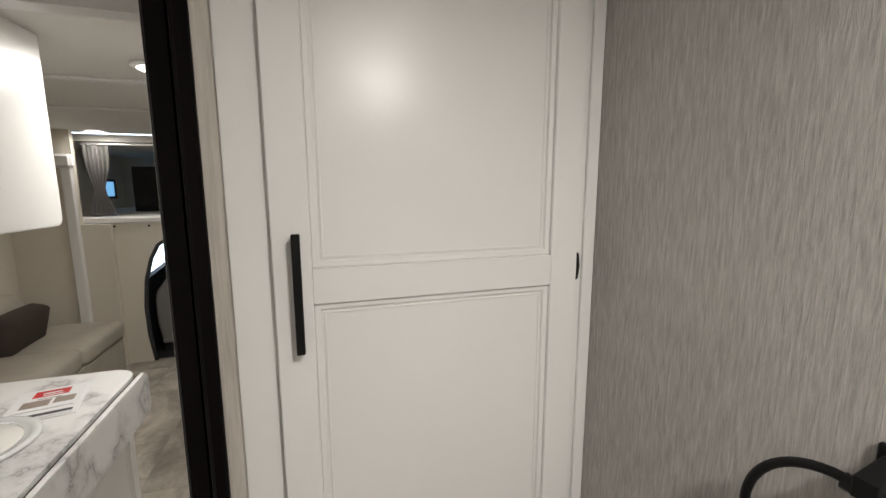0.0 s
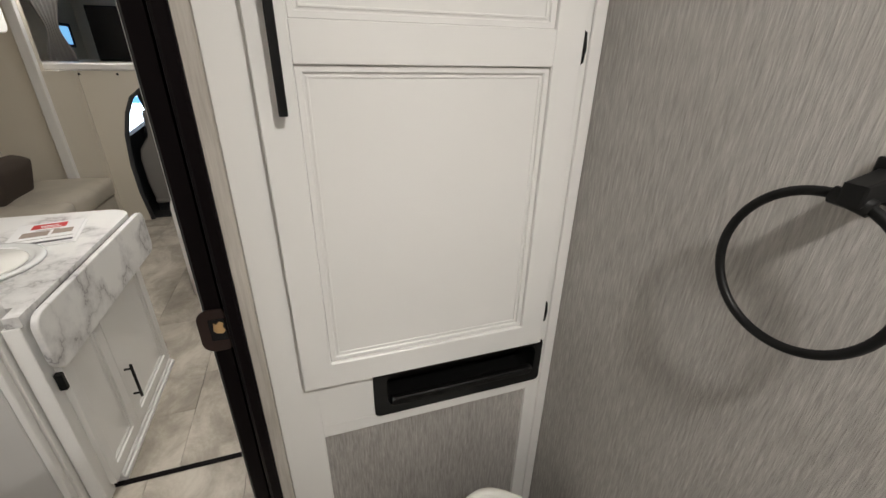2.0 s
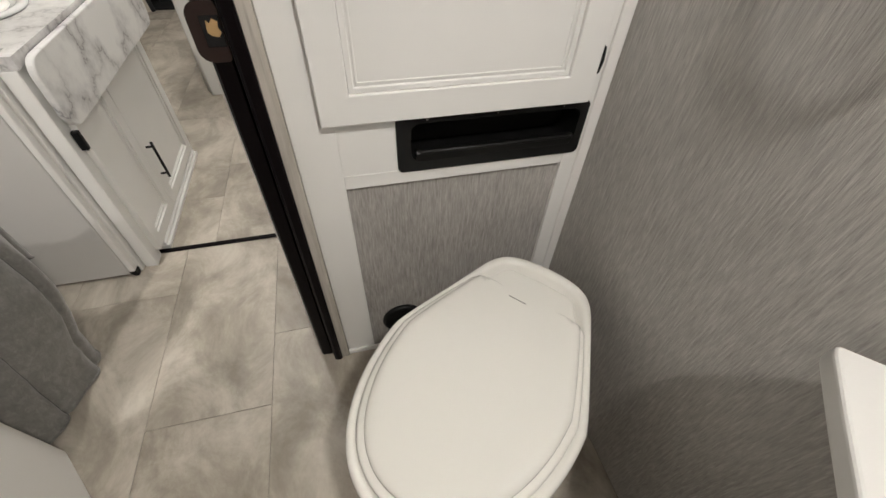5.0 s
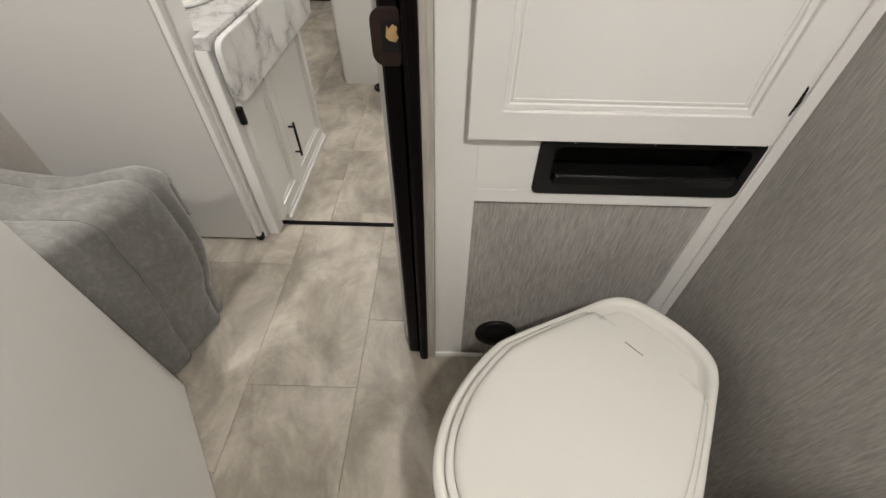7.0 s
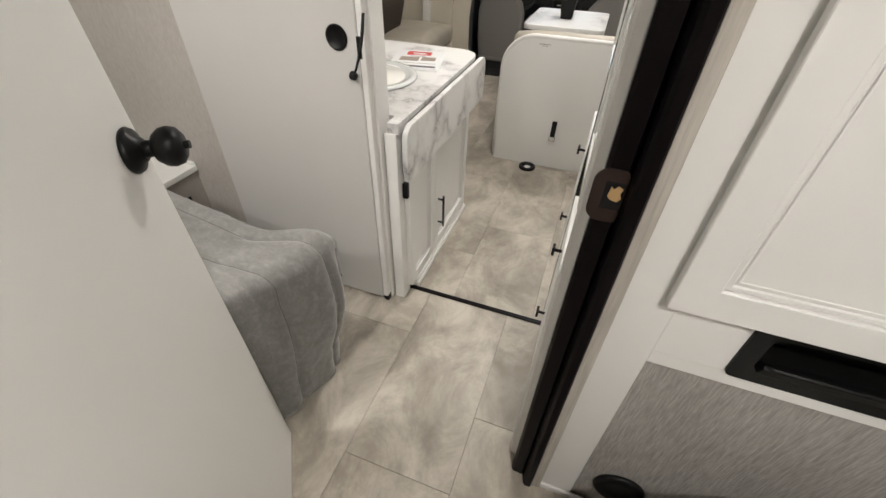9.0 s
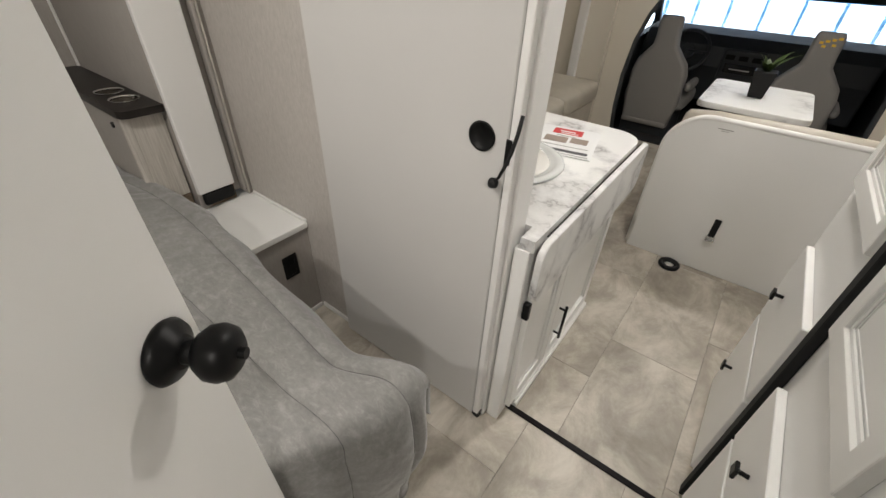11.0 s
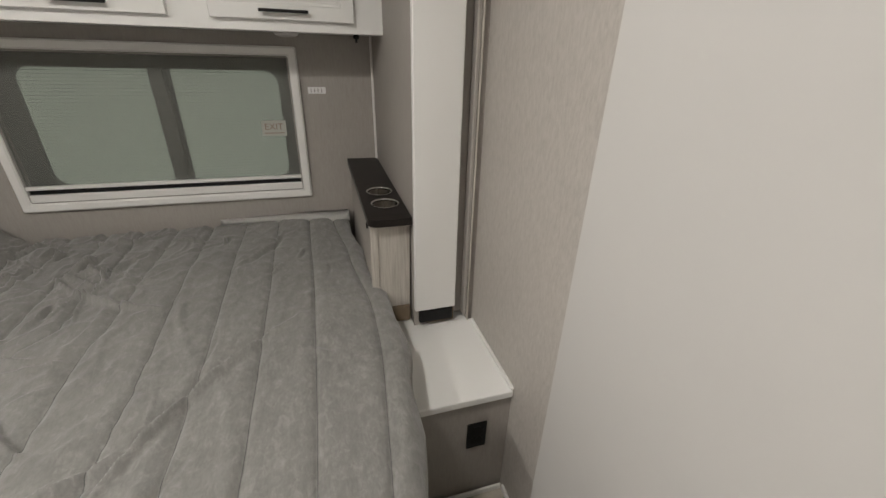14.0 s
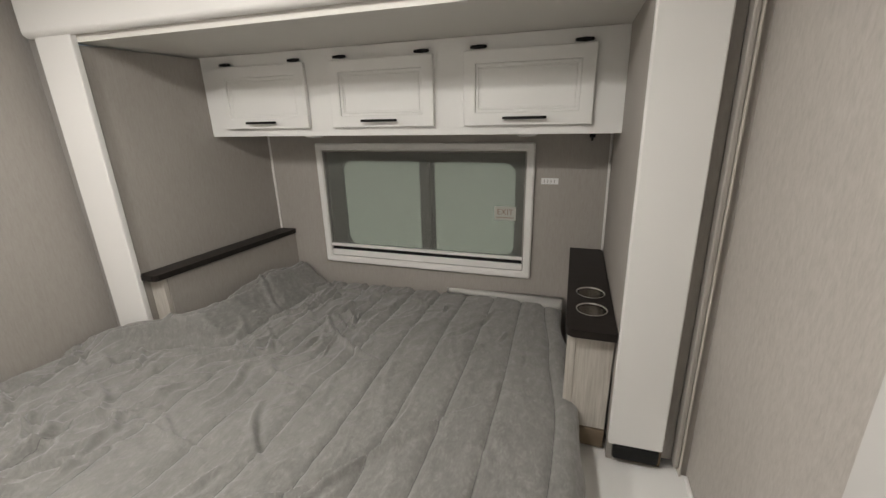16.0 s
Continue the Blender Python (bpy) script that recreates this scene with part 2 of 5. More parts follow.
def box(x0, x1, y0, y1, z0, z1, bevel=0.0, seg=1):
    return bm_box(bmesh.new(), x0, x1, y0, y1, z0, z1, bevel, seg)


def bm_cyl(bm, c, axis, r, depth, n=24, r2=None, bevel=0.0):
    """A round piece about the point c, along an axis given as a vector."""
    m = Matrix.Translation(c) @ Vector(axis).normalized().to_track_quat("Z", "Y").to_matrix().to_4x4()
    r_ = bmesh.ops.create_cone(bm, cap_ends=True, segments=n, radius1=r, radius2=r if r2 is None else r2, depth=depth, matrix=m)
    if bevel > 0:
        caps = [f for f in {f for v in r_["verts"] for f in v.link_faces} if len(f.verts) > 4]
        es = list({e for f in caps for e in f.edges})
        bmesh.ops.bevel(bm, geom=es, offset=bevel, segments=2, profile=0.5, affect="EDGES")
    return bm


def cyl(c, axis, r, depth, n=24, r2=None, bevel=0.0):
    return bm_cyl(bmesh.new(), c, axis, r, depth, n, r2, bevel)


def prism(pts, axis, a0, a1, bevel=0.0, seg=2):
    """An outline pushed along x, y or z from a0 to a1. pts are in the other two axes, in order."""
    bm = bmesh.new()

    def place(p, a):
        return {"x": (a, p[0], p[1]), "y": (p[0], a, p[1]), "z": (p[0], p[1], a)}[axis]

    lo = [bm.verts.new(place(p, a0)) for p in pts]
    hi = [bm.verts.new(place(p, a1)) for p in pts]
    f0, f1 = bm.faces.new(lo), bm.faces.new(hi)
    for i in range(len(pts)):
        j = (i + 1) % len(pts)
        bm.faces.new((lo[i], lo[j], hi[j], hi[i]))
    bmesh.ops.recalc_face_normals(bm, faces=bm.faces)
    if bevel > 0:
        es = list({e for f in (f0, f1) for e in f.edges})
        bmesh.ops.bevel(bm, geom=es, offset=bevel, segments=seg, profile=0.5, affect="EDGES")
    return bm


def rounded(x0, x1, y0, y1, radii, n=6):
    """The outline of a rectangle with a radius for each corner: x0y0, x1y0, x1y1, x0y1."""
    pts = []
    for (cx, cy, sx, sy, a0), r in zip(((x0, y0, 1, 1, 180), (x1, y0, -1, 1, 270), (x1, y1, -1, -1, 0), (x0, y1, 1, -1, 90)), radii):
        if r <= 0:
            pts.append((cx, cy))
            continue
        ox, oy = cx + sx * r, cy + sy * r
        for k in range(n + 1):
            a = radians(a0 + 90 * k / n)
            pts.append((ox + r * math.cos(a), oy + r * math.sin(a)))
    return pts


def tube(pts, r, n=10, closed=False):
    """A round bar along points."""
    bm = bmesh.new()
    pts = [Vector(p) for p in pts]
    rings = []
    count = len(pts)
    side = None
    for i, p in enumerate(pts):
        a = pts[(i - 1) % count] if closed or i > 0 else p
        b = pts[(i + 1) % count] if closed or i < count - 1 else p
        d = (b - a).normalized()
        if side is None:
            side = d.orthogonal().normalized()
        side = (side - d * side.dot(d)).normalized()
        up = d.cross(side)
        rr = r[i] if isinstance(r, (list, tuple)) else r
        rings.append([bm.verts.new(p + rr * (math.cos(2 * math.pi * k / n) * side + math.sin(2 * math.pi * k / n) * up)) for k in range(n)])
    for i in range(count if closed else count - 1):
        A, B = rings[i], rings[(i + 1) % count]
        for k in range(n):
            bm.faces.new((A[k], A[(k + 1) % n], B[(k + 1) % n], B[k]))
    if not closed:
        bm.faces.new(rings[0][::-1])
        bm.faces.new(rings[-1])
    bmesh.ops.recalc_face_normals(bm, faces=bm.faces)
    return bm


def lathe(profile, c, axis=(0, 0, 1), n=28, caps=True):
    """A turned piece: profile of (radius, height along the axis) from c."""
    bm = bmesh.new()
    m = Matrix.Translation(c) @ Vector(axis).normalized().to_track_quat("Z", "Y").to_matrix().to_4x4()
    rings = []
    for r, h in profile:
        rings.append([bm.verts.new(m @ Vector((max(r, 1e-4) * math.cos(2 * math.pi * k / n), max(r, 1e-4) * math.sin(2 * math.pi * k / n), h))) for k in range(n)])
    for A, B in zip(rings, rings[1:]):
        for k in range(n):
            bm.faces.new((A[k], A[(k + 1) % n], B[(k + 1) % n], B[k]))
    if caps:
        bm.faces.new(rings[0][::-1])
        bm.faces.new(rings[-1])
    bmesh.ops.recalc_face_normals(bm, faces=bm.faces)
    return bm


def cushion(x0, x1, y0, y1, z0, z1, r, puff=0.02, cuts=9):
    """A soft block: rounded edges and a swollen middle."""
    bm = bmesh.new()
    bmesh.ops.create_cube(bm, size=1.0)
    bmesh.ops.subdivide_edges(bm, edges=bm.edges[:], cuts=cuts, use_grid_fill=True)
    c = Vector(((x0 + x1) / 2, (y0 + y1) / 2, (z0 + z1) / 2))
    h = Vector(((x1 - x0) / 2, (y1 - y0) / 2, (z1 - z0) / 2))
    rr = min(r, 0.98 * min(h))
    for v in bm.verts:
        p = Vector((v.co.x * 2 * h.x, v.co.y * 2 * h.y, v.co.z * 2 * h.z))
        core = Vector([max(-(h[k] - rr), min(h[k] - rr, p[k])) for k in range(3)])
        d = p - core
        q = core + (d.normalized() * rr if d.length > 1e-6 else d)
        u = [1 - min(1, abs(p[k]) / h[k]) ** 2 for k in range(3)]
        for k in range(3):
            o = [j for j in range(3) if j != k]
            q[k] += math.copysign(puff * u[o[0]] * u[o[1]], p[k]) if abs(p[k]) > 0.5 * h[k] else 0
        q += 0.0015 * noise.noise_vector(6 * (q + c))
        v.co = c + q
    bmesh.ops.recalc_face_normals(bm, faces=bm.faces)
    return bm


def smooth(ob, on=True):
    for p in ob.data.polygons:
        p.use_smooth = on
    return ob


def part(name, bm, material, parent=None, label="", soft=False):
    me = bpy.data.meshes.new(name)
    bm.to_mesh(me)
    bm.free()
    me.materials.append(material)
    ob = new(name, me)
    if soft:
        smooth(ob)
    if parent is not None:
        ob.parent = parent
    if label:
        ob["label"] = label
    return ob


def thing(name, at, label, category, group="", kind=""):
    ob = new(name)
    ob.empty_display_size = 0.05
    ob.location = at
    tagged(ob, label, category, group, kind)
    return ob


def piece(name, bm, material, parent, label="", soft=False):
    """A part given in world places under a thing that stands elsewhere."""
    top = Vector((0, 0, 0))
    p = parent
    while p is not None:
        top += p.location
        p = p.parent
    for v in bm.verts:
        v.co -= top
    return part(name, bm, material, parent, label, soft)


def structure(name, bm, material, label, soft=False, category="structure"):
    ob = part(name, bm, material, None, "", soft)
    return tagged(ob, label, category, "", "structure")


# ---- structure ----
WX = 2.072      # outer wall on the entry side
REAR = -0.05   # rear wall
FY = 2.135     # bedroom face of the partition
FRONT = 5.10   # bulkhead before the cab

floor = structure("floor", box(-1.5, WX + 0.06, REAR - 0.06, 6.6, -0.08, -0.004), M_GROUT, "dark subfloor under beige stone vinyl tiles", category="floor")
structure("ceiling", box(-0.75, WX + 0.06, REAR - 0.06, FRONT + 0.1, CEIL, CEIL + 0.05), M_CEIL, "smooth off-white ceiling panel of the coach", category="ceiling")
structure("wall_right", box(WX, WX + 0.05, REAR - 0.05, 6.7, 0, CEIL), M_PAPER, "outer wall papered in streaky grey linen", category="wall")
structure("wall_rear", box(-0.5, WX, REAR - 0.05, REAR, 0, CEIL), M_TAUPE, "rear wall papered in plain taupe", category="wall")
structure("wall_partition", box(-0.56, 0.738, FY, FY + 0.06, 0, CEIL), M_PANEL, "taupe papered partition beside the sliding door", category="wall")
structure("wall_left_low", box(-0.56, -0.462, 2.118, FY, 0, CEIL), M_TAUPE, "narrow taupe wall strip beside the slide-out", category="wall")
structure("wall_header", box(0.735, 1.36, FY, FY + 0.06, 1.93, CEIL), M_TRIM, "white header above the passage opening", category="wall")
structure("door_post", box(0.7385, 0.751, 2.1245, 2.197, 0, 1.95, 0.002), M_TRIM, "white post at the passage opening", category="trim")
structure("threshold", box(0.755, 1.36, 2.200, 2.222, 0.0, 0.005, 0.002), M_BLACKEXT, "dark bronze metal threshold strip on the tiles", category="threshold")
structure("wall_bath_left", box(1.09, 1.12, REAR, 0.97, 0, CEIL), M_PAPER, "bathroom side wall in streaky grey linen paper", category="wall")
structure("wall_kitchen_left", box(-0.75, -0.69, FY + 0.06, FRONT + 0.1, 0, CEIL), M_CREAM, "cream wall behind the sofa", category="wall")
structure("baseboard_partition", box(-0.09, 0.086, FY - 0.008, FY, 0, 0.022, 0.002), M_TRIM, "thin white strip where the taupe wall meets the floor", category="trim")
structure("baseboard_step", box(-0.098, -0.09, 1.5, FY - 0.008, 0, 0.022, 0.002), M_TRIM, "thin white strip at the foot of the bedside step", category="trim")
structure("trim_panel_edge", box(0.086, 0.099, FY - 0.010, FY, 0, CEIL, 0.003), M_SEAL, "grey edge moulding on the taupe wall", category="trim")
# slide-out bedroom room box
structure("wall_slide_right", box(-1.215, -0.472, 1.925, 1.965, 0.43, 1.665), M_TAUPE, "taupe side wall of the slide-out", category="wall")
structure("wall_slide_left", prism([(-1.215, 0.16), (-0.472, 0.16), (-0.472, 0.185), (-1.215, 0.270)], "z", 0.3, 1.66), M_TAUPE, "taupe side wall of the slide-out", category="wall")
structure("ceiling_slide", box(-1.215, -0.47, 0.16, 1.965, 1.665, 1.70), M_CEIL, "low pale ceiling of the slide-out", category="ceiling")
structure("slide_floor", box(-1.215, -0.47, 0.24, 1.925, 0.28, 0.32), M_WOODRAW, "raw deck of the slide-out under the bed", category="floor")
structure("trim_slide_right", box(-0.472, -0.449, 1.925, 2.066, 0.505, 1.70, 0.003), M_TRIM, "wide white upright fascia of the slide-out", category="trim")
structure("trim_slide_left", box(-0.472, -0.449, 0.03, 0.20, 0.10, 1.70, 0.003), M_TRIM, "wide white upright fascia of the slide-out", category="trim")
structure("trim_slide_top", prism(rounded(-0.475, -0.435, 1.685, 2.0, (0.02, 0.02, 0, 0), 5), "y", 0.0, 2.10), M_TRIM, "cream header board over the slide-out", category="trim")
structure("trim_gasket", box(-0.56, -0.486, 2.0665, 2.0995, 0.455, 1.69, 0.002), M_TAUPE, "taupe recess beside the slide-out fascia", category="trim")
structure("trim_gasket_edge", box(-0.56, -0.455, 2.0995, 2.1125, 0.455, CEIL, 0.003), M_TAUPE, "rounded grey moulding beside the seal", category="trim")
structure("trim_gasket_bead", box(-0.56, -0.449, 2.1125, 2.1178, 0.435, CEIL, 0.002), M_WOODGREY, "thin pale bead beside the grey moulding", category="trim")
structure("trim_gasket_left", box(-0.50, -0.47, -0.03, 0.03, 0.1, 1.9, 0.004), M_SEAL, "dark seal beside the slide-out fascia", category="trim")
structure("trim_corner_right", box(-1.215, -1.205, 1.915, 1.925, 0.6, 1.343, 0.003), M_TRIM, "thin white corner bead", category="trim")
structure("trim_corner_left", box(-1.215, -1.205, 0.270, 0.280, 0.6, 1.343, 0.003), M_TRIM, "thin white corner bead", category="trim")
structure("slide_gap_wood", box(-0.56, -0.475, 1.93, 2.07, 0.43, 0.505), M_WOODRAW, "ragged raw wood end under the slide-out wall", category="trim")
structure("trim_step_foot", box(-0.449, -0.102, FY - 0.009, FY, 0.432, 0.445, 0.002), M_TRIM, "thin white strip where the taupe wall meets the step top", category="trim")
structure("slide_gap_seal", box(-0.475, -0.452, 1.940, 2.060, 0.450, 0.502, 0.006), M_RUBBER, "black rubber wiper under the white fascia", category="trim")


# ---- bathroom door frame and door ----
def door_frame():
    t = thing("door_frame", (1.385, 1.60, 0), "black brown metal frame of the bathroom door, latch plate fitted", "door frame", kind="structure")
    prof = [(1.366, 1.660), (1.366, 1.640), (1.371, 1.634), (1.396, 1.632), (1.400, 1.637), (1.402, 1.622), (1.405, 1.611), (1.411, 1.606), (1.424, 1.606), (1.4272, 1.610), (1.4272, 1.660)]
    piece("strike_jamb", prism(prof, "z", 0.0, 1.95), M_BLACKEXT, t)
    piece("hinge_jamb", box(1.075, 1.12, 0.962, 0.995, 0, 1.95, 0.004), M_BLACKEXT, t)
    piece("strike_plate", prism(rounded(1.355, 1.401, 0.902, 0.986, (0.020, 0.010, 0.010, 0.020)), "y", 1.628, 1.632, 0.001), M_PLATE, t, "worn dark brown latch plate")
    piece("latch_hole", box(1.372, 1.398, 1.6268, 1.6283, 0.925, 0.968, 0.0005), M_SCREEN, t)
    piece("raw_wood_spot", prism([(1.378, 0.946), (1.383, 0.941), (1.392, 0.939), (1.397, 0.945), (1.394, 0.952), (1.396, 0.960), (1.389, 0.964), (1.384, 0.958), (1.380, 0.962)], "y", 1.6252, 1.6266, 0.0004, 1), M_BRASS, t, "chipped raw wood in the latch hole")
    return t


door_frame()


def bathroom_door():
    """Open door, hinged at one corner and turned out into the passage."""
    free, hinge = Vector((0.713, 1.495, 0)), Vector((1.08, 1.0, 0))
    ux = (hinge - free).normalized()
    t = thing("door_bathroom", tuple(free), "white bathroom door standing open with a black round knob", "door", kind="structure")
    t.rotation_euler = (radians(1.3), 0, math.atan2(ux.y, ux.x))
    w = (hinge - free).length
    part("door_leaf", box(0, w, -0.028, 0, 0.012, 1.93, 0.003), M_WHITE_SATIN, t)
    k = thing_part("door_knob", t)
    part("rose", lathe([(0.032, 0), (0.0335, 0.004), (0.030, 0.010), (0.018, 0.016), (0.016, 0.02)], (0.052, 0, 0.973), (0, 1, 0)), M_BLACK, k, soft=True)
    part("neck", cyl((0.052, 0.025, 0.973), (0, 1, 0), 0.012, 0.026, 20), M_BLACK, k, soft=True)
    part("grip", lathe([(0.012, 0), (0.020, 0.004), (0.0275, 0.014), (0.029, 0.024), (0.026, 0.034), (0.018, 0.040), (0.0, 0.041)], (0.052, 0.031, 0.973), (0, 1, 0)), M_BLACK, k, soft=True)
    part("lock_button", cyl((0.052, 0.075, 0.973), (0, 1, 0), 0.006, 0.008, 12), M_BLACK, k)
    return t


def thing_part(name, parent):
    e = new(name)
    e.empty_display_size = 0.03
    e.parent = parent
    return e


bathroom_door()


# ---- sliding door ----
def sliding_door():
    t = thing("door_sliding", (0.41, 2.118, 0), "white sliding door, skin darkened to tone down its light, with a round black finger pull", "door", kind="structure")
    y0, y1 = 2.100, 2.124
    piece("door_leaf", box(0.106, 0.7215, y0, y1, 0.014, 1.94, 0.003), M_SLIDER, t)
    piece("edge_strip", box(0.7245, 0.7425, y0 - 0.001, y1, 0.014, 1.94, 0.002), M_TRIM, t, "pale edge band")
    piece("finger_pull", lathe([(0.0315, 0), (0.0325, 0.003), (0.028, 0.004), (0.026, 0.001), (0.0, 0.0005)], (0.661, y0, 0.981), (0, -1, 0), 36), M_BLACKPL, t, soft=True)
    piece("latch_plate", box(0.719, 0.733, y0 - 0.004, y0, 0.935, 0.99, 0.002), M_BLACK, t)
    lev = piece("latch_strap", tube([(0.750, 2.093, 1.045), (0.750, 2.082, 1.010), (0.746, 2.074, 0.975), (0.737, 2.070, 0.943), (0.725, 2.074, 0.916), (0.712, 2.082, 0.900)], [0.004, 0.0042, 0.0042, 0.0038, 0.0032, 0.003]), M_RUBBER, t, "black rubber strap", soft=True)
    piece("strap_ball", lathe([(0.0, 0), (0.009, 0.002), (0.0125, 0.010), (0.009, 0.018), (0.0, 0.02)], (0.708, 2.094, 0.894), (0, -1, 0), 20), M_RUBBER, t, soft=True)
    piece("roller", cyl((0.735, 2.112, 0.012), (0, 1, 0), 0.012, 0.018, 20, bevel=0.002), M_RUBBER, t, "small black bottom roller")
    piece("roller_bracket", box(0.722, 0.745, y0 - 0.002, y1 + 0.002, 0.014, 0.03, 0.002), M_BLACK, t)
    return t


sliding_door()


# ---- shaker doors, handles ----
def frame_bm(u0, u1, v0, v1, w, a0, a1, axis, bevel=0.0015):
    """One mitred ring round an opening, in the plane across an axis (x or y), from a0 to a1 in depth."""
    bm = bmesh.new()
    loops = []
    for a in (a0, a1):
        for d in (0.0, w):
            ring = [(u0 + d, v0 + d), (u1 - d, v0 + d), (u1 - d, v1 - d), (u0 + d, v1 - d)]
            loops.append([bm.verts.new((u, a, v) if axis == "y" else (a, u, v)) for u, v in ring])
    o0, i0, o1, i1 = loops
    for k in range(4):
        j = (k + 1) % 4
        for p, q in ((o0, i0), (o1, i1), (o0, o1), (i0, i1)):
            bm.faces.new((p[k], p[j], q[j], q[k]))
    bmesh.ops.recalc_face_normals(bm, faces=bm.faces)
    if bevel > 0:
        flat = {frozenset((p[k], q[k])) for k in range(4) for p, q in ((o0, i0), (o1, i1))}
        sharp = [e for e in bm.edges if frozenset(e.verts) not in flat]
        bmesh.ops.bevel(bm, geom=sharp, offset=min(bevel, 0.4 * w, 0.4 * abs(a1 - a0)), segments=1, affect="EDGES", profile=0.5)
    return bm


def plane_box(u0, u1, v0, v1, a0, a1, axis, bevel=0.0):
    return box(u0, u1, a0, a1, v0, v1, bevel) if axis == "y" else box(a0, a1, u0, u1, v0, v1, bevel)


def shaker(parent, name, u0, u1, v0, v1, w, face, out, axis, mids=(), mat_=None):
    """A framed cabinet door: frame proud, stepped bead, recessed panels. out: +1 or -1, the way it faces."""
    mat_ = mat_ or M_WHITE
    th = 0.019
    d = piece(name, frame_bm(u0, u1, v0, v1, w, *sorted((face, face + out * th)), axis), mat_, parent)
    own = parent.location if parent.parent is None else Vector()
    edges = [v0 + w] + [e for m in mids for e in m] + [v1 - w]
    for a, b in mids:
        sub(d, "mid_rail", plane_box(u0 + w, u1 - w, a, b, *sorted((face, face + out * th)), axis, 0.0012), mat_)
    for k in range(0, len(edges), 2):
        lo, hi = edges[k], edges[k + 1]
        sub(d, "panel", plane_box(u0 + w - 0.002, u1 - w + 0.002, lo - 0.002, hi + 0.002, *sorted((face + out * 0.001, face + out * 0.008)), axis), mat_)
        sub(d, "inner_bead", frame_bm(u0 + w + 0.014, u1 - w - 0.014, lo + 0.014, hi - 0.014, 0.004, *sorted((face + out * 0.0078, face + out * 0.0098)), axis, 0.001), mat_)
        sub(d, "bead", frame_bm(u0 + w, u1 - w, lo, hi, 0.011, *sorted((face + out * 0.008, face + out * 0.0125)), axis, 0.002), mat_)
    return d


def sub(parent, name, bm, material, label="", soft=False):
    top = Vector((0, 0, 0))
    p = parent
    while p is not None:
        top += p.location
        p = p.parent
    for v in bm.verts:
        v.co -= top
    return part(name, bm, material, parent, label, soft)


def bar_handle(parent, a, b, off, r=0.005, posts=True, square=False):
    """A bar between a and b, held off along the vector off."""
    a, b, off = Vector(a), Vector(b), Vector(off)
    if square:
        d = (b - a).normalized()
        s = off.normalized().cross(d).normalized()
        bm = bmesh.new()
        r_ = bmesh.ops.create_cube(bm, size=1.0)
        mid = (a + b) / 2
        L = (b - a).length
        for v in r_["verts"]:
            v.co = mid + d * v.co.x * L + s * v.co.y * 2 * r + off.normalized() * v.co.z * 2 * r
        bmesh.ops.bevel(bm, geom=bm.edges[:], offset=0.0012, segments=1, affect="EDGES")
        bmesh.ops.recalc_face_normals(bm, faces=bm.faces)
    else:
        bm = tube([a, a + (b - a) * 0.5, b], r, 12)
    h = sub(parent, "handle", bm, M_BLACK, "matt black bar handle", soft=not square)
    for f in (0.12, 0.88):
        p = a + (b - a) * f
        sub(h, "handle_post", cyl(p - off / 2, off, r * 0.8, off.length, 10), M_BLACK)
    return h


# ---- bathroom cabinet ----
def bath_cabinet():
    t = thing("bathroom_cabinet", (1.76, 1.64, 0), "tall white bathroom cabinet with framed door and grey lower panel", "cabinet")
    Y = 1.625
    piece("side_strip", box(1.4276, 1.4495, Y - 0.012, 2.13, 0, CEIL, 0.001), M_WOODGREY, t, "grey washed wood edge strip")
    f = bmesh.new()
    bm_box(f, 1.450, 1.53, Y, Y + 0.02, 0.0, CEIL, 0.001)
    bm_box(f, 2.012, 2.071, Y, Y + 0.02, 0.0, 0.668, 0.001)
    bm_box(f, 2.026, 2.071, Y, Y + 0.02, 0.668, 0.778, 0.0)
    bm_box(f, 2.012, 2.071, Y, Y + 0.02, 0.778, CEIL, 0.001)
    bm_box(f, 1.53, 2.012, Y, Y + 0.02, 0.635, 0.668, 0.001)
    bm_box(f, 1.53, 1.648, Y, Y + 0.02, 0.668, 0.778, 0.0)
    bm_box(f, 1.53, 2.012, Y, Y + 0.02, 0.778, 0.80, 0.0)
    bm_box(f, 1.53, 2.012, Y, Y + 0.02, 1.975, CEIL, 0.0)
    piece("face_frame", f, M_WHITE, t)
    piece("corner_bead", box(2.046, 2.071, Y - 0.006, Y, 0.0, CEIL, 0.002), M_TRIM, t)
    piece("carcass", box(1.45, 2.071, Y + 0.12, 2.12, 0.0, CEIL), M_WHITE, t)
    piece("lower_panel", box(1.53, 2.012, Y + 0.010, Y + 0.018, 0.0, 0.635), M_PAPER, t, "grey linen covered lower panel")
    piece("base_strip", box(1.45, 1.60, Y - 0.008, Y, 0, 0.02, 0.002), M_TRIM, t)
    d = shaker(t, "door", 1.508, 2.022, 0.79, 1.985, 0.054, Y - 0.002, -1, "y", mids=((1.365, 1.420),))
    bar_handle(d, (1.542, 1.580, 1.300), (1.542, 1.580, 1.475), (0, -0.022, 0), 0.006, square=True)
    for z in (1.395, 0.868):
        sub(d, "hinge", lathe([(0.0, -0.027), (0.005, -0.023), (0.0075, 0.0), (0.005, 0.023), (0.0, 0.027)], (2.027, Y - 0.011, z), (0, 0, 1), 12), M_BLACK, "small black hinge", soft=True)
    return t


bath_cabinet()


